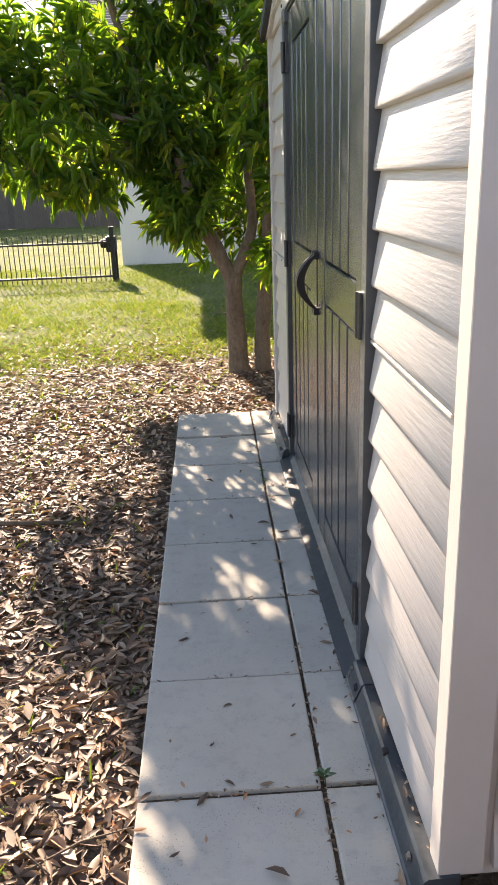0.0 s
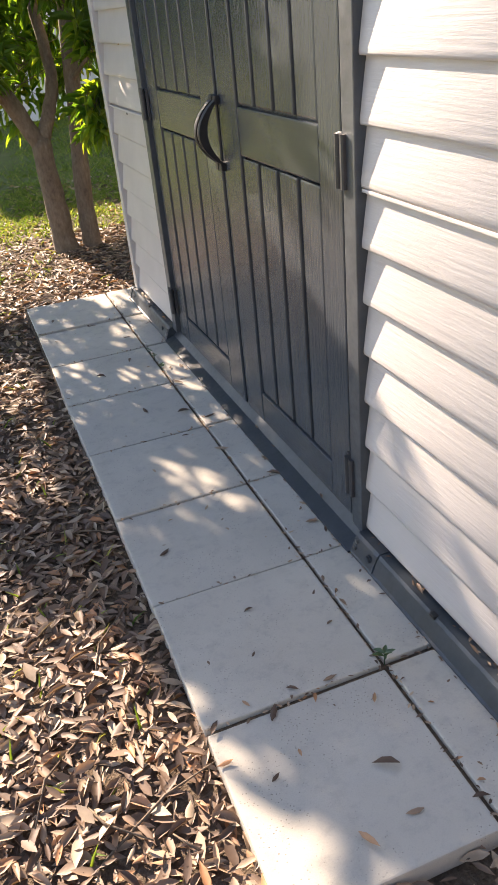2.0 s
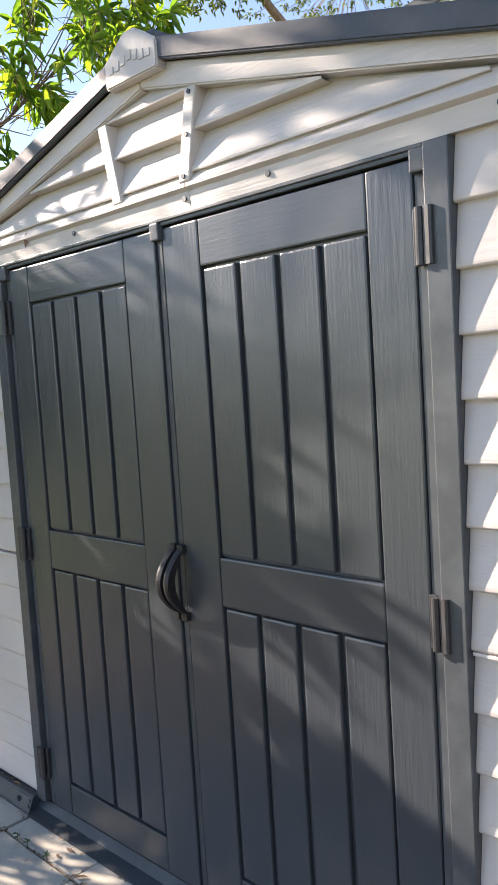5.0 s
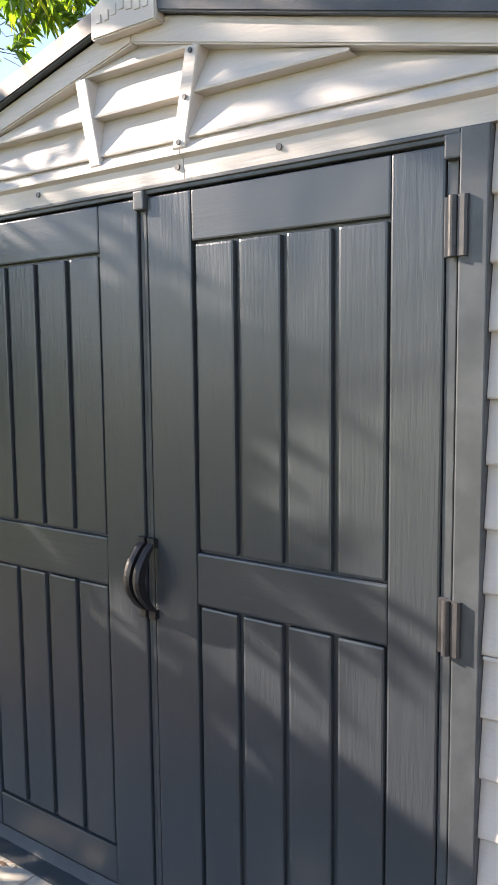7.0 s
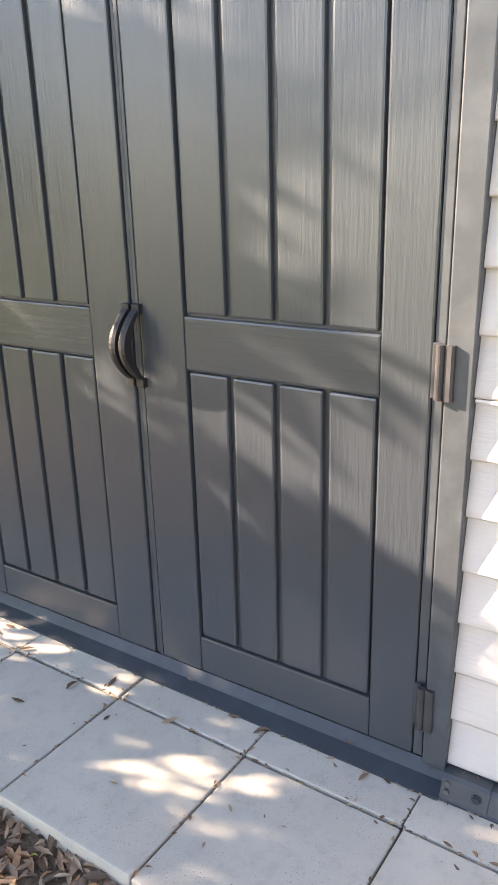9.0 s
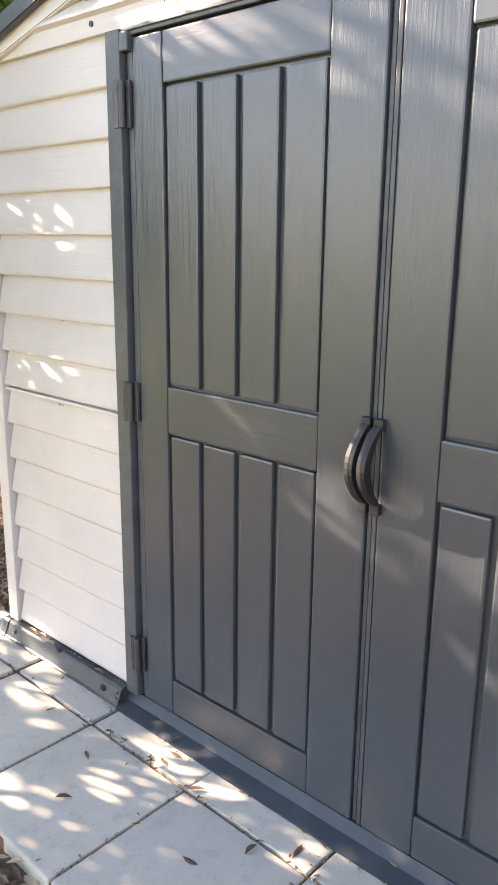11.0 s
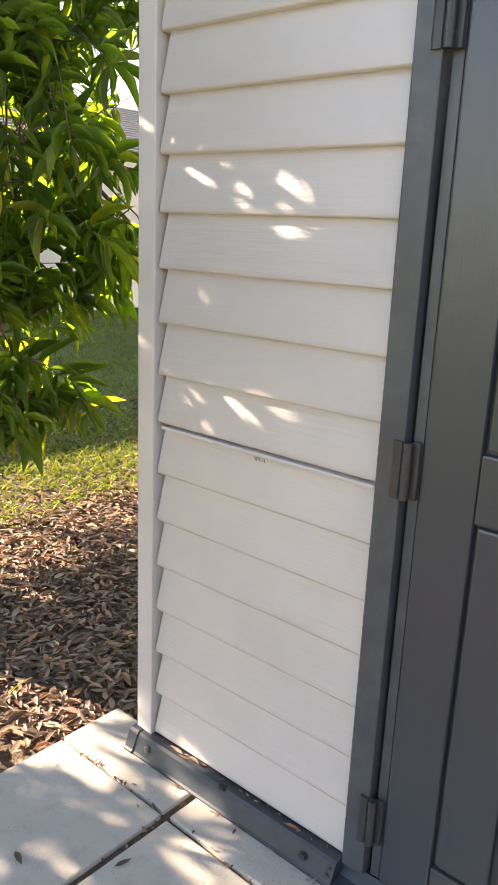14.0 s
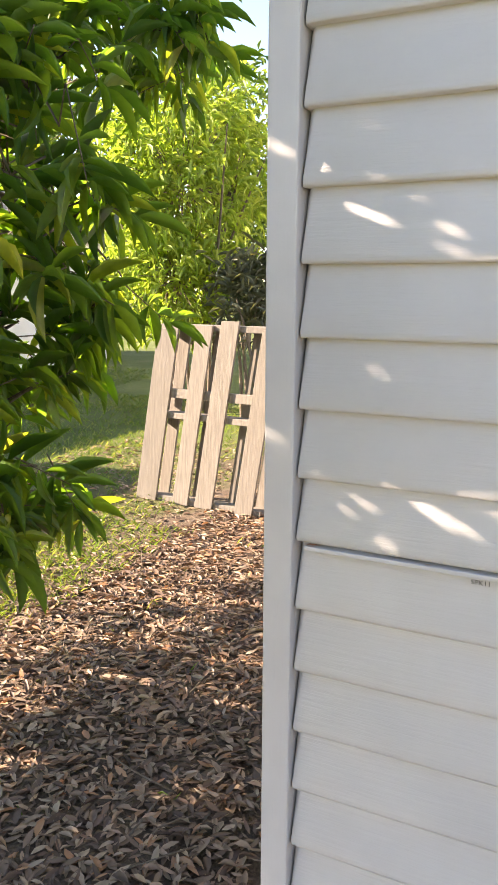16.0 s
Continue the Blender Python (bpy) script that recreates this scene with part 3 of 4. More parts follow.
# printed mark on the siding
mark = bpy.data.curves.new("printed_mark", "FONT")
mark.body = "SPK11"
mark.size = 0.0125
mark.extrude = 0.0002
mark.align_x = "CENTER"
mk = new("printed_mark", mark)
mk.data.materials.append(M_BARS)
mk.parent = shed
tilt = math.degrees(math.atan2(0.014, PITCH))
mk.matrix_local = Matrix.Translation(-WL[shed.name]) @ pose(0.6175, 4.205, 0.922, 90 + tilt, 0, -90)
tagged(mk, "small printed black mark")

# ---- paved walk ----
walkway = thing("paved_walk", (0.34, 3.05, GROUND), "pale concrete paver walk with leaf litter in its joints", "pavement", kind="structure")


def paver_walk():
    rng = random.Random(4)
    joints = [1.356, 1.787, 2.213, 2.630, 3.054, 3.477, 3.903, 4.336, 4.775]
    shared = {}
    for col, (x0, x1) in enumerate(((0.031, 0.4530), (0.4590, 0.660))):
        for j, (y0, y1) in enumerate(zip(joints, joints[1:])):
            key = col
            if key not in shared:
                bm = bmesh.new()
                w, d = (x1 - x0) / 2 - 0.002, 0.4255 / 2 - 0.0050
                box(bm, -w, w, -d, d, -0.055, 0.0, 0.0045)
                for v in bm.verts:
                    v.co.z += 0.0006 * math.sin(v.co.x * 31 + v.co.y * 17)
                me = bpy.data.meshes.new("paver")
                bm.to_mesh(me)
                bm.free()
                me.materials.append(M_PAVER)
                shared[key] = me
            ob = new("paver", shared[key])
            ob.parent = walkway
            y = (y0 + y1) / 2
            x = (x0 + x1) / 2 + 0.010 * (y - 2.9) + rng.uniform(-0.001, 0.001)
            lift = 0.0 if col else rng.uniform(-0.004, 0.002)
            ob.matrix_local = Matrix.Translation(-Vector((0.34, 3.05, GROUND))) @ pose(x, y + (0.0 if col == 0 else rng.uniform(-0.006, 0.004)), lift - 0.001, rng.uniform(-0.25, 0.25), rng.uniform(-0.25, 0.25), -0.55 + rng.uniform(-0.25, 0.25))
    # sand and leaf fines in the joints
    bm = bmesh.new()
    box(bm, 0.04, 0.66, 1.37, 4.75, -0.06, -0.014)
    part("joint_fill", bm, M_EARTH, walkway)


paver_walk()

# ---- tree by the shed ----
def limb(parent, name, pts, radii, sides=12, label=""):
    """A bent, slightly knobbly limb through points."""
    rng = random.Random(len(pts) * 7 + int(pts[0][0] * 100))
    fine, rad = [], []
    pts = [Vector(p) for p in pts]
    for i in range(len(pts) - 1):
        p0, p1, p2, p3 = pts[max(i - 1, 0)], pts[i], pts[i + 1], pts[min(i + 2, len(pts) - 1)]
        for k in range(5):
            t = k / 5
            q = 0.5 * ((2 * p1) + (p2 - p0) * t + (2 * p0 - 5 * p1 + 4 * p2 - p3) * t * t + (3 * p1 - p0 - 3 * p2 + p3) * t ** 3)
            fine.append(q + Vector((rng.uniform(-1, 1), rng.uniform(-1, 1), 0)) * 0.004)
            rad.append((radii[i] * (1 - t) + radii[i + 1] * t) * rng.uniform(0.95, 1.06))
    fine.append(pts[-1]); rad.append(radii[-1])
    bm = bmesh.new()
    tube(bm, fine, rad, sides)
    part(name, bm, M_BARK, parent, label, smooth=True)
    return fine


def broadleaf_tree():
    rng = np.random.default_rng(11)
    tree = thing("broadleaf_tree", (0.53, 5.92, GROUND), "small tree with forked trunks and long drooping green leaves", "tree")
    wood = []
    wood += limb(tree, "trunk", [(0.475, 5.92, -0.10), (0.462, 5.93, 0.05), (0.455, 5.94, 0.35), (0.445, 5.96, 0.66)], [0.098, 0.076, 0.068, 0.062])
    wood += limb(tree, "trunk", [(0.640, 5.92, -0.10), (0.640, 5.92, 0.06), (0.655, 5.94, 0.35), (0.715, 5.95, 1.0), (0.765, 5.98, 1.55), (0.90, 6.0, 2.3), (1.2, 6.02, 3.0)], [0.078, 0.060, 0.054, 0.048, 0.042, 0.030, 0.016])
    wood += limb(tree, "limb", [(0.447, 5.96, 0.62), (0.32, 5.96, 0.88), (0.193, 5.95, 1.13), (0.066, 5.97, 1.60), (-0.18, 6.05, 2.1), (-0.35, 6.2, 2.7), (-0.5, 6.3, 3.2)], [0.056, 0.052, 0.044, 0.036, 0.028, 0.018, 0.010])
    wood += limb(tree, "limb", [(0.45, 5.96, 0.62), (0.53, 5.97, 0.80), (0.60, 6.02, 1.02), (0.58, 6.15, 1.6), (0.62, 6.3, 2.4), (0.75, 6.4, 3.2)], [0.045, 0.042, 0.036, 0.028, 0.020, 0.010])
    wood += limb(tree, "limb", [(0.066, 5.97, 1.60), (-0.4, 5.95, 1.75), (-1.0, 6.0, 1.85), (-1.6, 6.1, 1.8)], [0.026, 0.020, 0.014, 0.007], 8)
    wood += limb(tree, "limb", [(0.765, 5.98, 1.50), (0.95, 5.78, 1.68), (1.15, 5.62, 1.62), (1.35, 5.5, 1.42)], [0.022, 0.016, 0.011, 0.006], 8)
    wood += limb(tree, "limb", [(0.70, 5.95, 0.95), (0.80, 5.70, 1.10), (0.83, 5.54, 1.00), (0.83, 5.46, 0.80)], [0.014, 0.009, 0.006, 0.003], 8)
    wood += limb(tree, "limb", [(0.90, 6.0, 2.3), (1.4, 6.0, 2.7), (1.9, 6.0, 3.2), (2.3, 6.0, 3.6)], [0.022, 0.017, 0.012, 0.006], 8)
    wood += limb(tree, "limb", [(-0.18, 6.05, 2.1), (-0.35, 6.7, 2.5), (-0.6, 7.3, 2.7), (-0.9, 7.9, 2.85)], [0.022, 0.016, 0.011, 0.006], 8)
    wood += limb(tree, "limb", [(0.58, 6.15, 1.6), (0.8, 6.7, 1.75), (1.1, 7.3, 1.7), (1.4, 7.8, 1.5)], [0.024, 0.018, 0.012, 0.006], 8)
    wood += limb(tree, "limb", [(0.90, 6.0, 2.3), (1.15, 5.85, 2.5), (1.5, 5.7, 2.6), (1.9, 5.6, 2.7)], [0.018, 0.013, 0.009, 0.005], 8)
    wood = np.array([tuple(w) for w in wood])
    # leaf clusters; several, largely out of view, are added to shade shed, walk and litter
    blobs = [((0.12, 6.12, 1.78), (0.44, 0.45, 0.66), 195), ((0.05, 5.95, 1.08), (0.22, 0.25, 0.22), 14), ((2.9, 5.8, 4.0), (0.45, 0.4, 0.35), 34), ((0.12, 5.95, 2.45), (0.32, 0.36, 0.38), 80), ((-0.2, 6.05, 2.75), (0.26, 0.35, 0.36), 75), ((-0.70, 6.0, 1.55), (0.62, 0.5, 0.38), 94), ((-0.48, 6.0, 2.05), (0.26, 0.35, 0.36), 50), ((-0.98, 6.0, 2.08), (0.28, 0.35, 0.32), 50),
             ((-1.5, 5.9, 1.5), (0.6, 0.5, 0.28), 18), ((-0.55, 6.4, 4.35), (0.5, 0.5, 0.35), 60), ((-0.7, 7.8, 2.75), (1.1, 0.4, 0.4), 28), ((1.2, 7.6, 1.4), (0.9, 0.6, 0.7), 150), ((0.5, 6.9, 1.05), (0.5, 0.3, 0.5), 40), ((-0.2, 6.9, 3.5), (0.4, 0.5, 0.5), 14), ((-0.3, 5.95, 1.25), (0.5, 0.35, 0.2), 12), ((0.2, 6.3, 3.1), (0.4, 0.4, 0.3), 24),
             ((0.85, 5.5, 1.65), (0.42, 0.4, 0.50), 78), ((1.75, 5.5, 2.15), (0.32, 0.25, 0.2), 16), ((0.9, 5.6, 2.25), (0.5, 0.4, 0.4), 56), ((1.35, 5.45, 1.3), (0.25, 0.15, 0.1), 5), ((1.5, 5.6, 2.45), (0.55, 0.4, 0.35), 34),
             ((0.84, 5.42, 0.80), (0.26, 0.2, 0.17), 19), ((2.2, 5.7, 3.6), (0.65, 0.5, 0.6), 48), ((1.4, 6.2, 3.0), (0.7, 0.5, 0.6), 52),
             ((0.2, 5.85, 1.08), (0.35, 0.30, 0.22), 13), ((1.15, 5.6, 1.25), (0.3, 0.25, 0.24), 34), ((1.5, 6.3, 2.0), (0.5, 0.3, 0.5), 32), ((-0.75, 7.8, 1.75), (0.5, 0.4, 0.28), 46), ((0.35, 7.6, 1.3), (0.5, 0.5, 0.45), 55)]
    P, D, U, L, W = [], [], [], [], []
    near = []
    bm = bmesh.new()
    for c, r, count in blobs:
        made = 0
        while made < count:
            q = rng.normal(0, 1, 3)
            q = q / np.linalg.norm(q) * rng.uniform(0.25, 1) ** 0.45
            tip = np.array(c) + q * np.array(r)
            if tip[2] < 0.55 or (tip[0] > 0.35 and tip[1] < 5.05 and tip[2] < 2.7) or (tip[0] < 0.3 and tip[1] < 5.3):
                continue
            made += 1
            k = rng.choice(np.argsort(((wood - tip) ** 2).sum(1) + 0.15 * np.maximum(0, wood[:, 2] - tip[2]))[:6])
            base = wood[k]
            if made % 3 == 0:
                wood = np.vstack([wood, tip - (tip - base) * 0.25])
            way = tip - base
            far = np.linalg.norm(way) + 1e-6
            twig = way / far + np.array([0, 0, -0.15]) + rng.normal(0, 0.25, 3)
            twig /= np.linalg.norm(twig)
            start = tip - twig * min(0.25, far)
            mid = (base + tip) / 2 + np.array([0, 0, 0.10 * far]) + rng.normal(0, 0.05, 3) * far
            tube(bm, [base, mid, start, tip], [0.0025 + 0.004 * min(1, far), 0.003, 0.0022, 0.0016], 5)
            n = rng.integers(10, 16)
            for i in range(n):
                a = 2.4 * i + rng.uniform(-0.4, 0.4)
                u = np.cross(twig, (0.3, 0.2, 1.0)); u /= np.linalg.norm(u)
                w = np.cross(twig, u)
                out = u * math.cos(a) + w * math.sin(a)
                s = rng.uniform(0, 1)
                p = tip - twig * 0.13 * s
                d = out * rng.uniform(0.7, 1.2) + twig * rng.uniform(0.2, 0.9) + np.array([0, 0, -1.0]) * rng.uniform(-0.15, 0.6)
                up = np.array([0, 0, 1.0]) + out * 0.4 + rng.normal(0, 0.3, 3)
                row = (p, d / np.linalg.norm(d), up, rng.uniform(0.10, 0.18), rng.uniform(0.017, 0.027))
                if c[0] == 0.85 and len(near) < 280 and p[1] < 5.5:
                    near.append(row)
                else:
                    P.append(row[0]); D.append(row[1]); U.append(row[2]); L.append(row[3]); W.append(row[4])
    tagged(part("twig_work", bm, M_BARK, tree, "thin brown twigs", smooth=True), kind="stuff")
    crown = scatter("crown", LEAVES, np.array(P), np.array(D), np.array(U), np.array(L), np.array(W), M_LEAF, tree, "drooping lance-shaped green leaves", seed=5)
    tagged(crown, kind="stuff")
    shapes = []
    for sv, sf in LEAVES:
        me = bpy.data.meshes.new("leaf")
        me.from_pydata([(x, y * 0.138, z) for x, y, z in sv.tolist()], [], sf.tolist())
        me.polygons.foreach_set("use_smooth", [True] * len(sf))
        me.materials.append(M_LEAF_ONE)
        shapes.append(me)
    for i, (p, d, up, ln, wd) in enumerate(near):
        x = Vector(d)
        y = Vector(up).cross(x).normalized()
        m = Matrix((x, y, x.cross(y))).transposed().to_4x4()
        ob = new("leaf", shapes[i % len(shapes)])
        ob.parent = tree
        ob.matrix_local = Matrix.Translation(Vector(p) - WL[tree.name]) @ m @ Matrix.Diagonal((ln, ln, ln, 1))


broadleaf_tree()


# ---- leaf litter, grass ----
def litter():
    rng = np.random.default_rng(3)
    zones = [(-2.2, 0.06, 0.7, 3.2, 3500), (-3.0, 0.10, 3.2, 5.2, 2300), (-3.6, 0.6, 5.2, 6.3, 1300), (-3.6, 0.6, 6.3, 7.2, 500), (0.0, 0.75, 0.6, 1.40, 1400),
             (0.45, 4.6, 4.72, 6.4, 2900), (0.5, 5.5, 6.4, 8.4, 420), (-4.0, 0.6, 7.2, 8.6, 110), (0.1, 0.62, 4.77, 5.3, 1900)]
    pos = []
    for x0, x1, y0, y1, d in zones:
        n = int((x1 - x0) * (y1 - y0) * d)
        pos.append(np.stack([rng.uniform(x0, x1, n), rng.uniform(y0, y1, n)], 1))
    pos = np.concatenate(pos)
    keep = ~((pos[:, 0] > 0.03) & (pos[:, 0] < 3.05) & (pos[:, 1] > 1.38) & (pos[:, 1] < 4.76)) & ~((pos[:, 0] > 0.6) & (pos[:, 1] < 4.66) & (pos[:, 1] > 1.4))
    pos = pos[keep]
    n = len(pos)
    z = np.array([ground_height(x, y) for x, y in pos]) + rng.uniform(0.001, 0.020, n)
    a = rng.uniform(0, 2 * math.pi, n)
    along = np.stack([np.cos(a), np.sin(a), rng.normal(0, 0.13, n)], 1)
    up = np.stack([rng.normal(0, 0.22, n), rng.normal(0, 0.22, n), np.ones(n)], 1)
    L = rng.uniform(0.024, 0.066, n)
    ob = scatter("leaf_litter", DRY, np.column_stack([pos, z]), along, up, L, L * rng.uniform(0.24, 0.42, n), M_LITTER, seed=8)
    tagged(ob, "dry brown and tan fallen leaves covering the mulch", "leaf litter", kind="stuff")
    # twigs among the leaves
    bm = bmesh.new()
    for _ in range(170):
        if rng.random() < 0.6:
            x, y = rng.uniform(-2.0, 0.0), rng.uniform(0.9, 5.5)
        else:
            x, y = rng.uniform(0.5, 3.5), rng.uniform(4.8, 7.0)
        ln, b = rng.uniform(0.06, 0.32), rng.uniform(0, 6.28)
        g = ground_height(x, y) + 0.014
        d = np.array([math.cos(b), math.sin(b), 0]) * ln / 2
        tube(bm, [np.array((x, y, g)) - d, np.array((x + rng.normal(0, 0.02), y + rng.normal(0, 0.02), g + 0.012)), np.array((x, y, g + rng.uniform(0, 0.02))) + d], [0.003, 0.0028, 0.0015], 5)
    tagged(part("fallen_twigs", bm, M_BARK, None, "thin fallen twigs lying among dry leaves", smooth=True), category="twigs", kind="stuff")


litter()


def stick():
    bm = bmesh.new()
    pts = [(-1.9, 3.37, -0.02), (-1.3, 3.36, -0.012), (-0.75, 3.39, -0.016), (-0.32, 3.36, -0.025)]
    tube(bm, pts, [0.012, 0.016, 0.014, 0.008], 8)
    tagged(part("fallen_stick", bm, M_BARK, None, "long brown fallen stick lying on leaf litter", smooth=True), category="stick")


stick()


def lawn():
    rng = np.random.default_rng(9)
    zones = [(-5.0, 3.2, 6.3, 9.5, 1500), (-6.5, 3.5, 9.5, 13.8, 700), (1.6, 8.0, 6.7, 11.0, 650), (3.0, 11.0, 11.0, 13.8, 450), (-3.6, 0.4, 5.4, 6.3, 420), (-2.4, 0.0, 0.9, 5.4, 110), (0.5, 4.5, 4.8, 7.2, 16), (-9, -1.2, 14.7, 26, 60)]
    pos = []
    for x0, x1, y0, y1, d in zones:
        n = int((x1 - x0) * (y1 - y0) * d)
        p = np.stack([rng.uniform(x0, x1, n), rng.uniform(y0, y1, n)], 1)
        patch = np.array([noise.noise((x * 1.1, y * 1.1, 5.0)) + 0.5 * noise.noise((x * 4, y * 4, 1.0)) for x, y in p])
        pos.append(p[patch > rng.uniform(-0.7, 0.35, n)])
    pos = np.concatenate(pos)
    pos = pos[~((pos[:, 0] > 0.02) & (pos[:, 0] < 3.1) & (pos[:, 1] < 4.8))]
    n = len(pos)
    z = np.array([ground_height(x, y) if abs(x) < 10 and y < 17 else GROUND for x, y in pos]) - 0.003
    a = rng.uniform(0, 2 * math.pi, n)
    along = np.stack([np.cos(a) * 0.55, np.sin(a) * 0.55, rng.uniform(0.5, 1.2, n)], 1)
    up = np.stack([-np.cos(a), -np.sin(a), np.full(n, 0.4)], 1)
    L = rng.uniform(0.03, 0.075, n)
    ob = scatter("lawn_grass", BLADE, np.column_stack([pos, z]), along, up, L, np.full(n, 0.0075), M_GRASS, seed=2)
    tagged(ob, "patchy yellow-green lawn grass", "grass", kind="stuff")


lawn()


# ---- fences ----
def wood_fence():
    f = thing("wooden_fence", (-7.0, 26.5, GROUND), "dark weathered vertical board fence", "fence")
    me = None
    rng = random.Random(2)
    for i in range(78):
        x = -13.2 + i * 0.152
        if me is None:
            bm = bmesh.new()
            box(bm, -0.0755, 0.0755, -0.011, 0.011, 0, 1.60, 0.004)
            me = bpy.data.meshes.new("board")
            bm.to_mesh(me); bm.free()
            me.materials.append(M_FENCE)
        ob = new("board", me)
        ob.parent = f
        ob.matrix_local = Matrix.Translation(Vector((x, 26.5 + rng.uniform(-0.004, 0.004), GROUND + rng.uniform(-0.01, 0.01))) - WL[f.name])
    for z in (0.25, 1.30):
        block("rail", M_FENCE, f, (-13.3, -1.4, 26.52, 26.56, z, z + 0.09))
    block("cap", M_FENCE, f, (-13.3, -1.4, 26.46, 26.54, 1.565, 1.60))


def metal_fence():
    f = thing("metal_fence", (-3.2, 11.750, GROUND), "low black metal picket fence at the lawn's edge", "fence")
    me = None
    for i in range(73):
        x = -1.08 - i * 0.070
        if me is None:
            bm = bmesh.new()
            box(bm, -0.0055, 0.0055, -0.0055, 0.0055, 0, 0.66, 0.001)
            me = bpy.data.meshes.new("picket")
            bm.to_mesh(me); bm.free()
            me.materials.append(M_BLACK)
        ob = new("picket", me)
        ob.parent = f
        ob.location = Vector((x, 11.750, GROUND)) - WL[f.name]
    for z in (0.06, 0.53):
        block("rail", M_BLACK, f, (-6.2, -1.03, 11.737, 11.763, GROUND + z, GROUND + z + 0.028), 0.002)
    for x in (-1.02, -2.95, -4.9):
        bm = bmesh.new()
        box(bm, x - 0.03, x + 0.03, 11.720, 11.780, GROUND - 0.05, GROUND + 0.74, 0.003)
        box(bm, x - 0.036, x + 0.036, 11.714, 11.786, GROUND + 0.735, GROUND + 0.755, 0.004)
        part("post", bm, M_BLACK, f)


wood_fence()
metal_fence()

# added unseen board wall: closes the plot behind the start, darkens the near post
bm = bmesh.new()
box(bm, -3.5, 9.0, -2.7, -2.6, GROUND - 0.05, 2.0, bevel=0.01)
tagged(part("wall_south", bm, M_FENCE, None, "unseen dark timber wall added to cut light on the near post"), category="wall", kind="structure")

bm = bmesh.new()
box(bm, -1.12, -0.98, 11.80, 12.05, GROUND + 0.40, GROUND + 0.62, 0.03)
box(bm, -1.20, -1.02, 11.82, 12.00, GROUND + 0.46, GROUND + 0.58, 0.03)
hose_box = thing("hose_reel", (-1.0, 11.92, GROUND), "dark garden hose reel on a stake by the fence", "hose reel")
part("body", bm, M_BLACK, hose_box)
bm = bmesh.new()
disc(bm, (-1.0, 11.92, 0.15), 0.025, 0.45, "z", 10)
part("stake", bm, M_BLACK, hose_box)


# ---- houses ----
def shingled_roof(h, x0, x1, y0, y1, eave, rise, label):
    """A gable roof with its ridge along x, in courses on the garden side."""
    m = (y0 + y1) / 2
    bm = bmesh.new()
    prism(bm, [(y0, eave), (m, eave + rise), (y1, eave)], "x", x0, x1)
    roof = part("roof", bm, M_SHINGLE, h, label)
    g = rise / (m - y0)
    for k in range(int((m - y0) / 0.142)):
        y = y0 - 0.02 + k * 0.142
        z = eave + (y - y0) * g
        bm = bmesh.new()
        prism(bm, [(y, z + 0.004), (y, z + 0.024), (y + 0.16, z + 0.16 * g + 0.008), (y + 0.16, z + 0.16 * g - 0.002)], "x", x0 - 0.01, x1 + 0.01)
        part("shingle_course", bm, M_SHINGLE, roof)
    block("fascia", M_FASCIA, h, (x0, x1, y0 - 0.02, y0 + 0.02, eave - 0.14, eave + 0.01), 0.004, "pale painted fascia board")
    block("soffit", M_FASCIA, h, (x0 + 0.02, x1 - 0.02, y0 + 0.02, y1 - 0.02, eave - 0.135, eave - 0.105), 0.0)


def white_house():
    h = thing("white_house", (5.4, 16.10, GROUND), "single-storey white stucco house with grey shingle roof", "house")
    for dims in ((-1.10, 1.3, 13.90, 14.10, 2.99), (-1.10, -0.90, 14.10, 19.10, 2.99), (-1.10, 1.3, 19.10, 19.30, 2.99), (1.3, 12.5, 13.91, 14.10, 2.29), (12.3, 12.5, 14.10, 19.10, 2.29), (1.3, 12.3, 19.10, 19.30, 2.29), (1.1, 1.3, 14.10, 19.10, 2.99)):
        block("wall", M_STUCCO, h, (*dims[:4], GROUND - 0.05, dims[4]), 0.0, "plain white stucco wall")
    shingled_roof(h, -1.70, 1.55, 13.46, 19.74, 3.12, 1.43, "grey shingle roof")
    shingled_roof(h, 1.56, 12.83, 13.46, 19.74, 2.42, 1.30, "lower grey shingle roof over the wing")


def gabled_house():
    h = thing("neighbour_house", (11.0, 3.0, GROUND), "tall beige house with dark roof edge behind the shed", "house")
    bm = bmesh.new()
    box(bm, 8.3, 14, -2.0, 6.2, GROUND - 0.05, 5.55)
    part("wall", bm, M_STUCCO, h, "pale stucco wall")
    bm = bmesh.new()
    prism(bm, [(6.9, 5.70), (2.0, 6.55), (-3.0, 5.70), (-3.0, 5.88), (2.0, 6.75), (6.9, 5.88)], "x", 7.9, 14.5)
    part("roof", bm, M_TRIM, h, "dark shingle roof")
    bm = bmesh.new()
    prism(bm, [(6.9, 5.56), (2.0, 6.40), (-3.0, 5.56), (-3.0, 5.72), (2.0, 6.57), (6.9, 5.72)], "x", 7.93, 8.0)
    part("rake_board", bm, M_FASCIA, h, "beige rake board")
    bm = bmesh.new()
    prism(bm, [(6.2, 5.54), (2.0, 6.42), (-2.0, 5.54)], "x", 8.3, 8.5)
    part("gable_wall", bm, M_STUCCO, h)


white_house()
gabled_house()


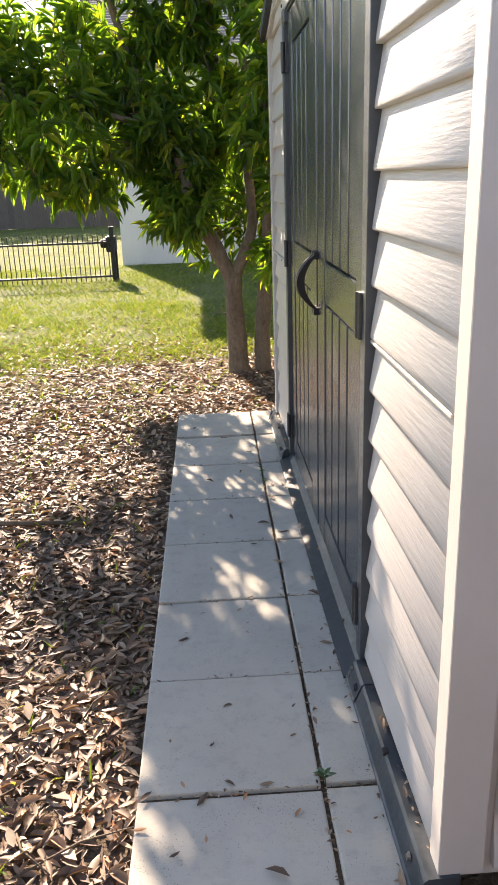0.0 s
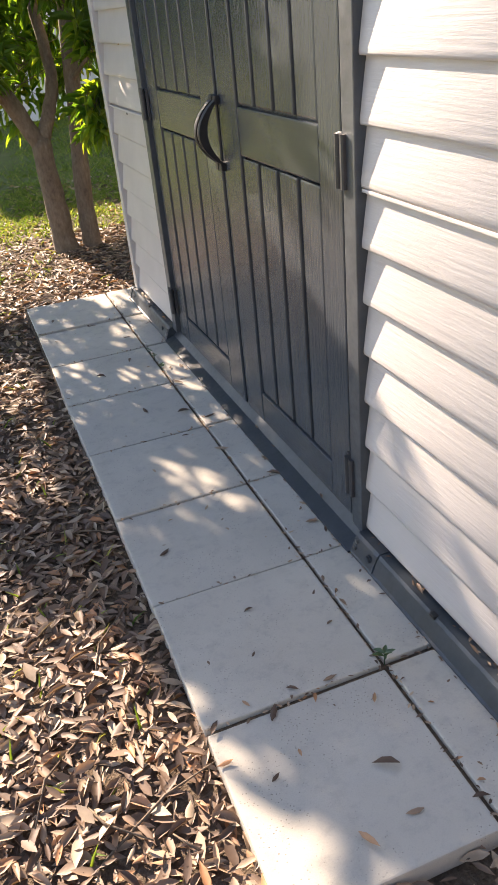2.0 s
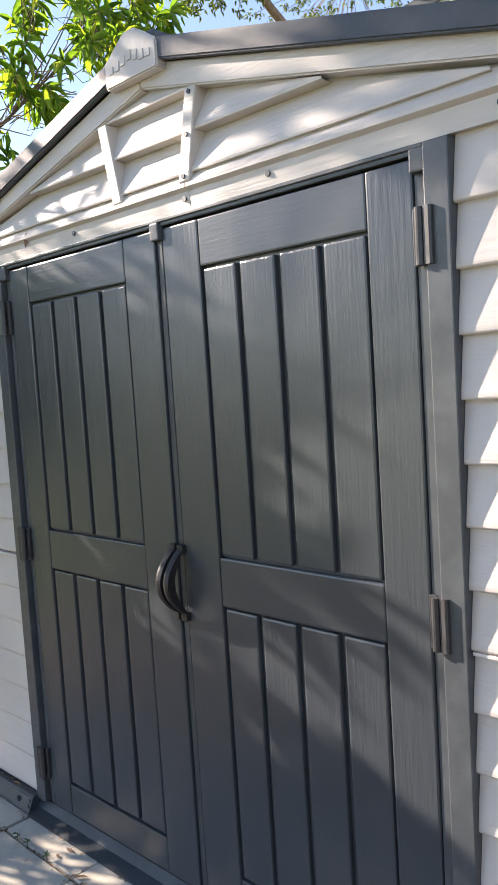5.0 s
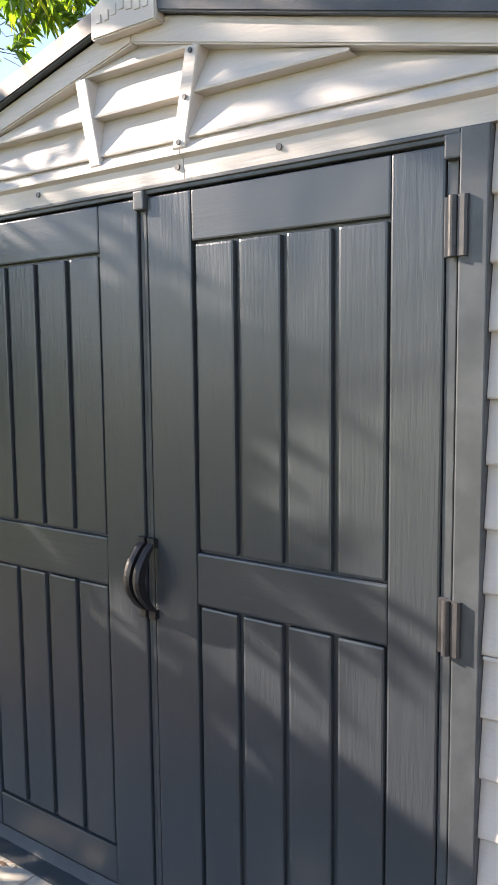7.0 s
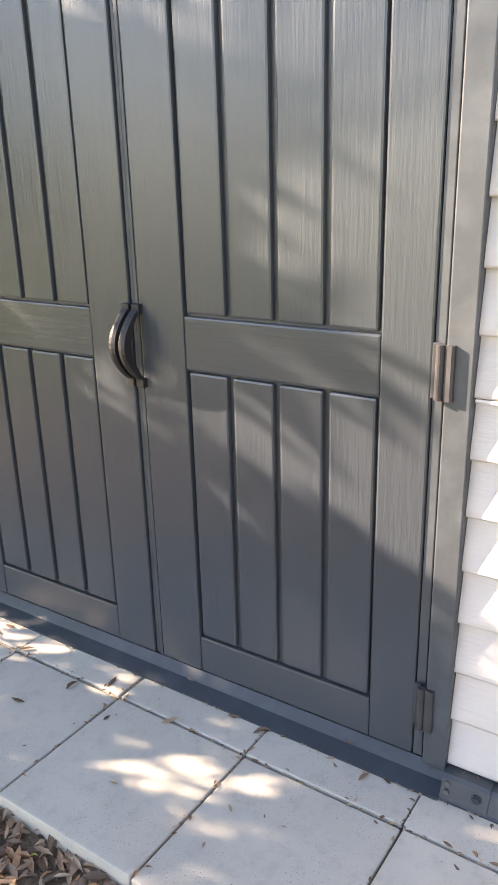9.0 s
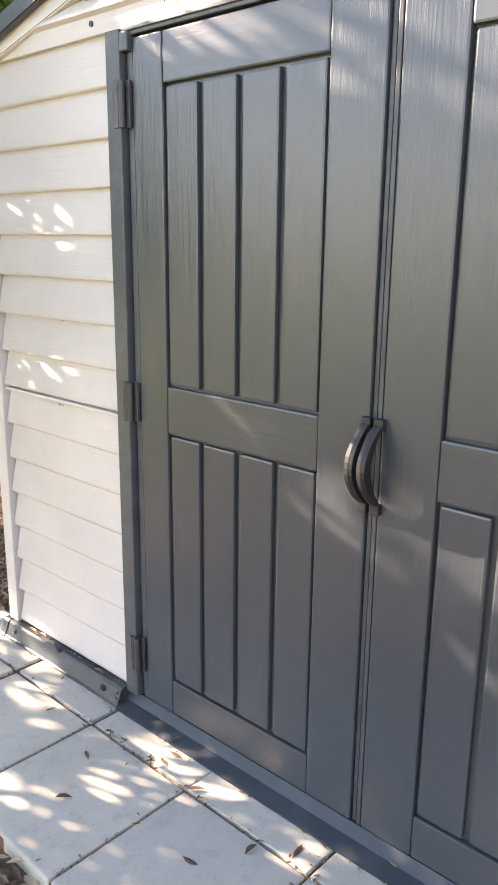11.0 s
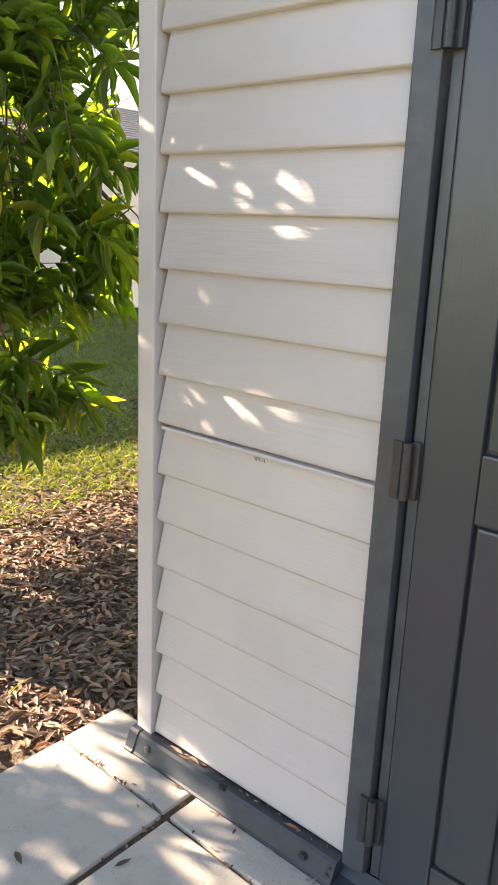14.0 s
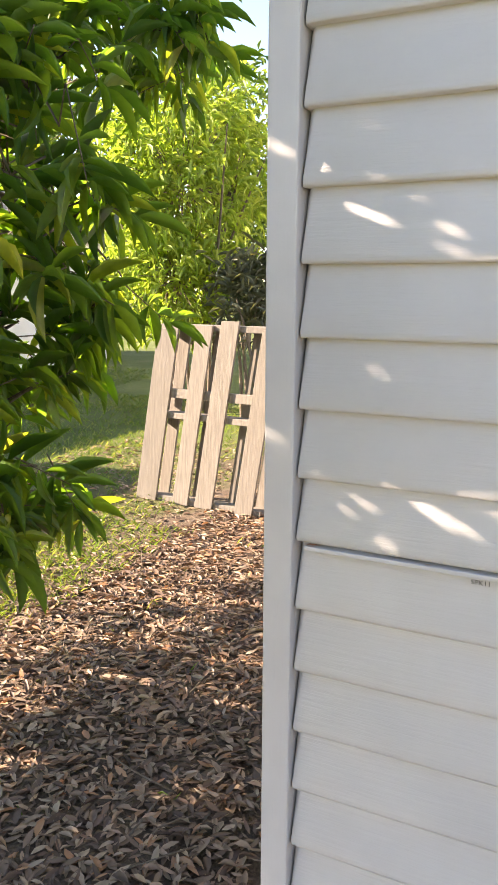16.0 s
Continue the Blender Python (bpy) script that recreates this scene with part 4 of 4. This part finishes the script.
# ---- pallet leaning beyond the shed ----
def pallet():
    p = thing("wooden_pallet", (3.72, 6.58, GROUND), "weathered wooden pallet standing on edge and leaning", "pallet")
    shear = Matrix.Identity(4)
    shear[1][2] = -0.14
    shear[0][2] = 0.06
    place = Matrix.Translation((3.72, 6.58, GROUND)) @ Matrix.Rotation(radians(-4), 4, "Z") @ shear
    for y, w, h in ((0.41, 0.085, 1.18), (0.12, 0.062, 1.21), (-0.07, 0.068, 1.24), (-0.38, 0.066, 1.19)):
        block("slat", M_PALLET, p, (-0.05, -0.032, y - w, y + w, 0, h), 0.003, "", place)
    for y in (0.34, 0.05, -0.24, -0.45):
        block("slat", M_PALLET, p, (0.058, 0.076, y - 0.045, y + 0.045, 0, 1.20), 0.003, "", place)
    for z in (0.0, 0.58, 1.17):
        block("stringer", M_PALLET, p, (-0.031, 0.057, -0.50, 0.50, z, z + 0.04), 0.003, "", place)
    block("stringer", M_PALLET, p, (-0.031, 0.0, -0.50, 0.50, 0.72, 0.78), 0.003, "", place)


pallet()


# ---- far plants ----
def leafy(name, at, label, category, blobs, mat, ln, wd, per, droop=0.4, trunk=None, seed=1, thin=5):
    rng = np.random.default_rng(seed)
    t = thing(name, at, label, category)
    if trunk:
        for k, (pts, rad) in enumerate(trunk):
            limb(t, "trunk" if k == 0 else "limb", pts, rad, 9)
    P, D, U, L, W = [], [], [], [], []
    bm = bmesh.new()
    root = np.array(trunk[0][0][-1]) if trunk else np.array(at)
    for c, r, count in blobs:
        for _ in range(count):
            q = rng.normal(0, 1, 3)
            q = q / np.linalg.norm(q) * rng.uniform(0.1, 1) ** 0.45
            tip = np.array(c) + q * np.array(r)
            if tip[2] < 0.15:
                continue
            way = tip - np.array(c) + np.array([0, 0, 0.1])
            way /= np.linalg.norm(way) + 1e-6
            if rng.random() < 0.35:
                tube(bm, [np.array(c) + (tip - np.array(c)) * 0.2, tip], [0.008, 0.003], 4)
            for i in range(per):
                d = way * 0.5 + rng.normal(0, 0.7, 3) + np.array([0, 0, -droop])
                P.append(tip + rng.normal(0, ln * 0.5, 3)); D.append(d); U.append(rng.normal(0, 0.5, 3) + np.array([0, 0, 1.0]))
                L.append(rng.uniform(0.7, 1.2) * ln); W.append(rng.uniform(0.8, 1.2) * wd)
    if len(bm.verts):
        tagged(part("twig_work", bm, M_BARK, t), kind="stuff")
    else:
        bm.free()
    crown = scatter("crown", LEAVES[:3], np.array(P), np.array(D), np.array(U), np.array(L), np.array(W), mat, t, seed=seed)
    tagged(crown, kind="stuff")
    return t


def stems(cx, cy, n, h, spread, seed):
    r = random.Random(seed)
    out = []
    for _ in range(n):
        x, y = cx + r.uniform(-0.3, 0.3), cy + r.uniform(-0.3, 0.3)
        a, b = r.uniform(-spread, spread), r.uniform(-spread, spread)
        out.append(([(x, y, GROUND - 0.05), (x + a * 0.3, y + b * 0.3, h * 0.5), (x + a, y + b, h)], [0.022, 0.018, 0.006]))
    return out


leafy("bamboo_clump", (7.2, 8.8, GROUND), "yellow-green bamboo clump with narrow leaves in sunlight", "bamboo",
      [((7.2, 8.8, 2.55), (1.55, 0.8, 1.1), 420), ((6.9, 8.7, 1.5), (1.3, 0.6, 0.7), 200), ((8.3, 9.0, 3.2), (1.0, 0.7, 0.9), 180)], M_BAMBOO, 0.16, 0.022, 12, 0.6, stems(7.2, 8.8, 16, 3.0, 1.2, 3), 21)
leafy("grey_shrub", (6.7, 7.6, GROUND), "dry grey-green spiky shrub behind the pallet", "shrub",
      [((6.7, 7.6, 1.3), (0.5, 0.4, 0.45), 90)], M_SPIKY, 0.17, 0.008, 14, -0.2, stems(6.7, 7.6, 5, 1.3, 0.25, 5), 22)
leafy("small_leaved_tree", (10.5, 8.0, GROUND), "tall tree with small dark leaves behind the shed", "tree",
      [((5.9, 7.2, 6.1), (0.45, 1.5, 0.45), 150), ((6.6, 8.0, 6.9), (0.9, 1.5, 0.5), 160), ((9.4, 8.4, 7.6), (1.8, 1.8, 1.2), 220)], M_OAK, 0.075, 0.028, 14, 0.3,
      [([(10.5, 8.0, -0.1), (10.4, 8.0, 2.0), (10.2, 8.0, 4.5), (9.6, 8.2, 6.6)], [0.22, 0.18, 0.14, 0.09]),
       ([(10.2, 8.0, 4.5), (8.2, 8.2, 5.8), (6.6, 7.9, 6.3), (5.8, 6.9, 6.1)], [0.10, 0.07, 0.045, 0.015])], 23)
for k, (x, y, h, w) in enumerate(((13.5, 15.5, 6.5, 2.6), (17.0, 13.0, 7.0, 3.0), (-9.5, 30.0, 6.0, 2.6), (-5.6, 29.5, 5.0, 2.2), (-2.4, 30.5, 6.5, 2.6), (-13.5, 31.0, 7.0, 3.0))):
    leafy("garden_tree", (x, y, GROUND), "leafy green garden tree standing beyond the fence", "tree",
          [((x, y, h * 0.62), (w, w * 0.8, h * 0.38), 230), ((x + 0.5, y - 0.8, h * 0.38), (w * 0.8, w * 0.5, h * 0.22), 110)], M_FARLEAF, 0.26, 0.10, 9, 0.3,
          [([(x, y, -0.1), (x + 0.1, y, 1.2), (x, y + 0.1, h * 0.55)], [0.16, 0.13, 0.08])], 30 + k)


# ---- crumbs of leaf and soil in the joints ----
def joint_debris():
    rng = np.random.default_rng(17)
    P = []
    for _ in range(420):
        if rng.random() < 0.55:
            y = rng.uniform(1.37, 4.7)
            x = 0.456 + 0.010 * (y - 2.9) + rng.normal(0, 0.005)
        else:
            y = rng.choice([1.787, 2.213, 2.630, 3.054, 3.477, 3.903, 4.336]) + rng.normal(0, 0.004)
            x = rng.uniform(0.04, 0.56)
        P.append((x, y, -0.004 + rng.uniform(0, 0.006)))
    for _ in range(150):
        P.append((rng.uniform(0.556, 0.566), rng.uniform(1.5, 4.55), 0.003))
    for _ in range(36):
        P.append((rng.uniform(0.606, 0.618), rng.choice([rng.uniform(1.54, 2.15), rng.uniform(3.93, 4.53)]), 0.0605))
    for _ in range(45):
        P.append((rng.uniform(0.05, 0.55), rng.uniform(1.38, 4.7), 0.0015))
    P = np.array(P)
    n = len(P)
    a = rng.uniform(0, 6.28, n)
    along = np.stack([np.cos(a), np.sin(a), rng.normal(0, 0.1, n)], 1)
    L = rng.uniform(0.006, 0.020, n)
    ob = scatter("leaf_crumbs", DRY, P, along, np.tile((0.05, 0.05, 1.0), (n, 1)), L, L * 0.4, M_LITTER, seed=4)
    tagged(ob, "brown crumbs of dry leaf in the paver joints", "debris", kind="stuff")


joint_debris()


# ---- small things on the walk ----
def dry_leaf_meshes():
    out = []
    for sv, sf in DRY:
        me = bpy.data.meshes.new("fallen_leaf")
        me.from_pydata([(x, y * 0.32, z * 0.8) for x, y, z in sv.tolist()], [], sf.tolist())
        me.polygons.foreach_set("use_smooth", [True] * len(sf))
        me.materials.append(M_LITTER_ONE)
        out.append(me)
    return out


def walk_leaves():
    meshes = dry_leaf_meshes()
    rng = random.Random(12)
    spots = [(0.03, 1.775), (0.12, 1.83), (0.18, 1.79), (0.22, 1.82), (0.27, 1.78), (0.30, 1.80), (0.10, 1.62), (0.34, 1.55), (0.37, 1.70), (0.20, 1.46), (0.33, 1.45), (0.42, 1.43),
             (0.53, 1.40), (0.555, 1.50), (0.05, 1.70), (0.25, 2.09), (0.455, 2.02), (0.458, 2.12), (0.30, 2.57), (0.21, 2.83), (0.52, 2.35), (0.55, 2.28), (0.30, 3.26), (0.40, 3.20),
             (0.36, 3.02), (0.55, 2.75), (0.52, 3.12), (0.56, 3.30), (0.46, 3.47), (0.50, 3.62), (0.54, 3.58), (0.20, 3.70), (0.40, 4.05), (0.28, 4.30), (0.545, 2.45), (0.56, 2.62), (0.15, 4.5), (0.43, 2.88), (0.10, 2.40), (0.37, 3.80)]
    for i, (x, y) in enumerate(spots):
        s = rng.uniform(0.025, 0.055)
        ob = new("fallen_leaf", meshes[i % len(meshes)])
        ob.matrix_world = pose(x, y, 0.001 + 0.05 * s, rng.uniform(-6, 6), rng.uniform(-3, 3), rng.uniform(0, 360)) @ Matrix.Diagonal((s, s, s, 1))
        tagged(ob, "curled dry brown leaf lying on pale pavers", "leaf", "leaves on the walk")
    # leaves caught on the base rail and sill
    for i in range(11):
        y = rng.choice([rng.uniform(1.56, 2.10), rng.uniform(3.95, 4.5), rng.uniform(2.2, 3.85)])
        s = rng.uniform(0.02, 0.045)
        on_sill = 2.17 < y < 3.9
        ob = new("fallen_leaf", meshes[i % len(meshes)])
        ob.matrix_world = pose(0.600 if on_sill else 0.603, y, (0.020 if on_sill else 0.060) + 0.1 * s, rng.uniform(-10, 10), rng.uniform(-8, 4), 90 + rng.uniform(-25, 25)) @ Matrix.Diagonal((s, s * 0.8, s, 1))
        tagged(ob, "dry brown leaf caught on the dark metal rail", "leaf", "leaves on the rail")


walk_leaves()


def stray_leaf(at, turn, size, label):
    sv, sf = DRY[1]
    me = bpy.data.meshes.new("stray_leaf")
    me.from_pydata([(x, y * 0.34, z * 0.5) for x, y, z in sv.tolist()], [], sf.tolist())
    me.materials.append(M_LITTER_ONE)
    ob = new("stray_leaf", me)
    ob.matrix_world = pose(*at, *turn) @ Matrix.Diagonal((size, size, size, 1))
    tagged(ob, label, "leaf")


stray_leaf((0.604, 3.655, 2.020), (60, 70, 90), 0.050, "orange dry leaf resting on the gable ledge")
stray_leaf((0.6165, 4.520, 0.9445), (0, 0, -85), 0.030, "curled brown leaf wedged in the siding joint")
stray_leaf((0.6150, 4.160, 1.195), (0, 20, 80), 0.022, "bit of dry leaf stuck on a siding board")
stray_leaf((0.6150, 4.300, 0.9435), (0, 0, -90), 0.014, "crumb of dry leaf in the siding joint")


def sprout(at, n, size, seed):
    r = random.Random(seed)
    w = thing("weed_sprout", at, "tiny green weed growing from a paver joint", "weed", "weeds in the joints")
    for i in range(n):
        a = 2 * math.pi * i / n + r.uniform(-0.3, 0.3)
        sv, sf = LEAVES[i % 3]
        me = bpy.data.meshes.new("leaf")
        me.from_pydata([(x, y * 0.42, z) for x, y, z in sv.tolist()], [], sf.tolist())
        me.polygons.foreach_set("use_smooth", [True] * len(sf))
        me.materials.append(M_WEED)
        ob = new("leaf", me)
        ob.parent = w
        s = size * r.uniform(0.7, 1.1)
        ob.matrix_local = pose(0, 0, 0.012 + 0.004 * (i % 3), 0, -r.uniform(8, 40), math.degrees(a)) @ Matrix.Diagonal((s, s, s, 1))
    bm = bmesh.new()
    tube(bm, [Vector(at) - Vector((0, 0, 0.02)), Vector(at) + Vector((0, 0, 0.018))], [0.0015, 0.001], 5)
    part("stem", bm, M_WEED, w)


sprout((0.450, 1.795, 0.0), 6, 0.030, 1)
sprout((0.462, 3.62, 0.0), 7, 0.018, 2)
sprout((0.463, 3.74, 0.0), 6, 0.016, 3)
sprout((0.461, 3.80, 0.0), 5, 0.020, 4)
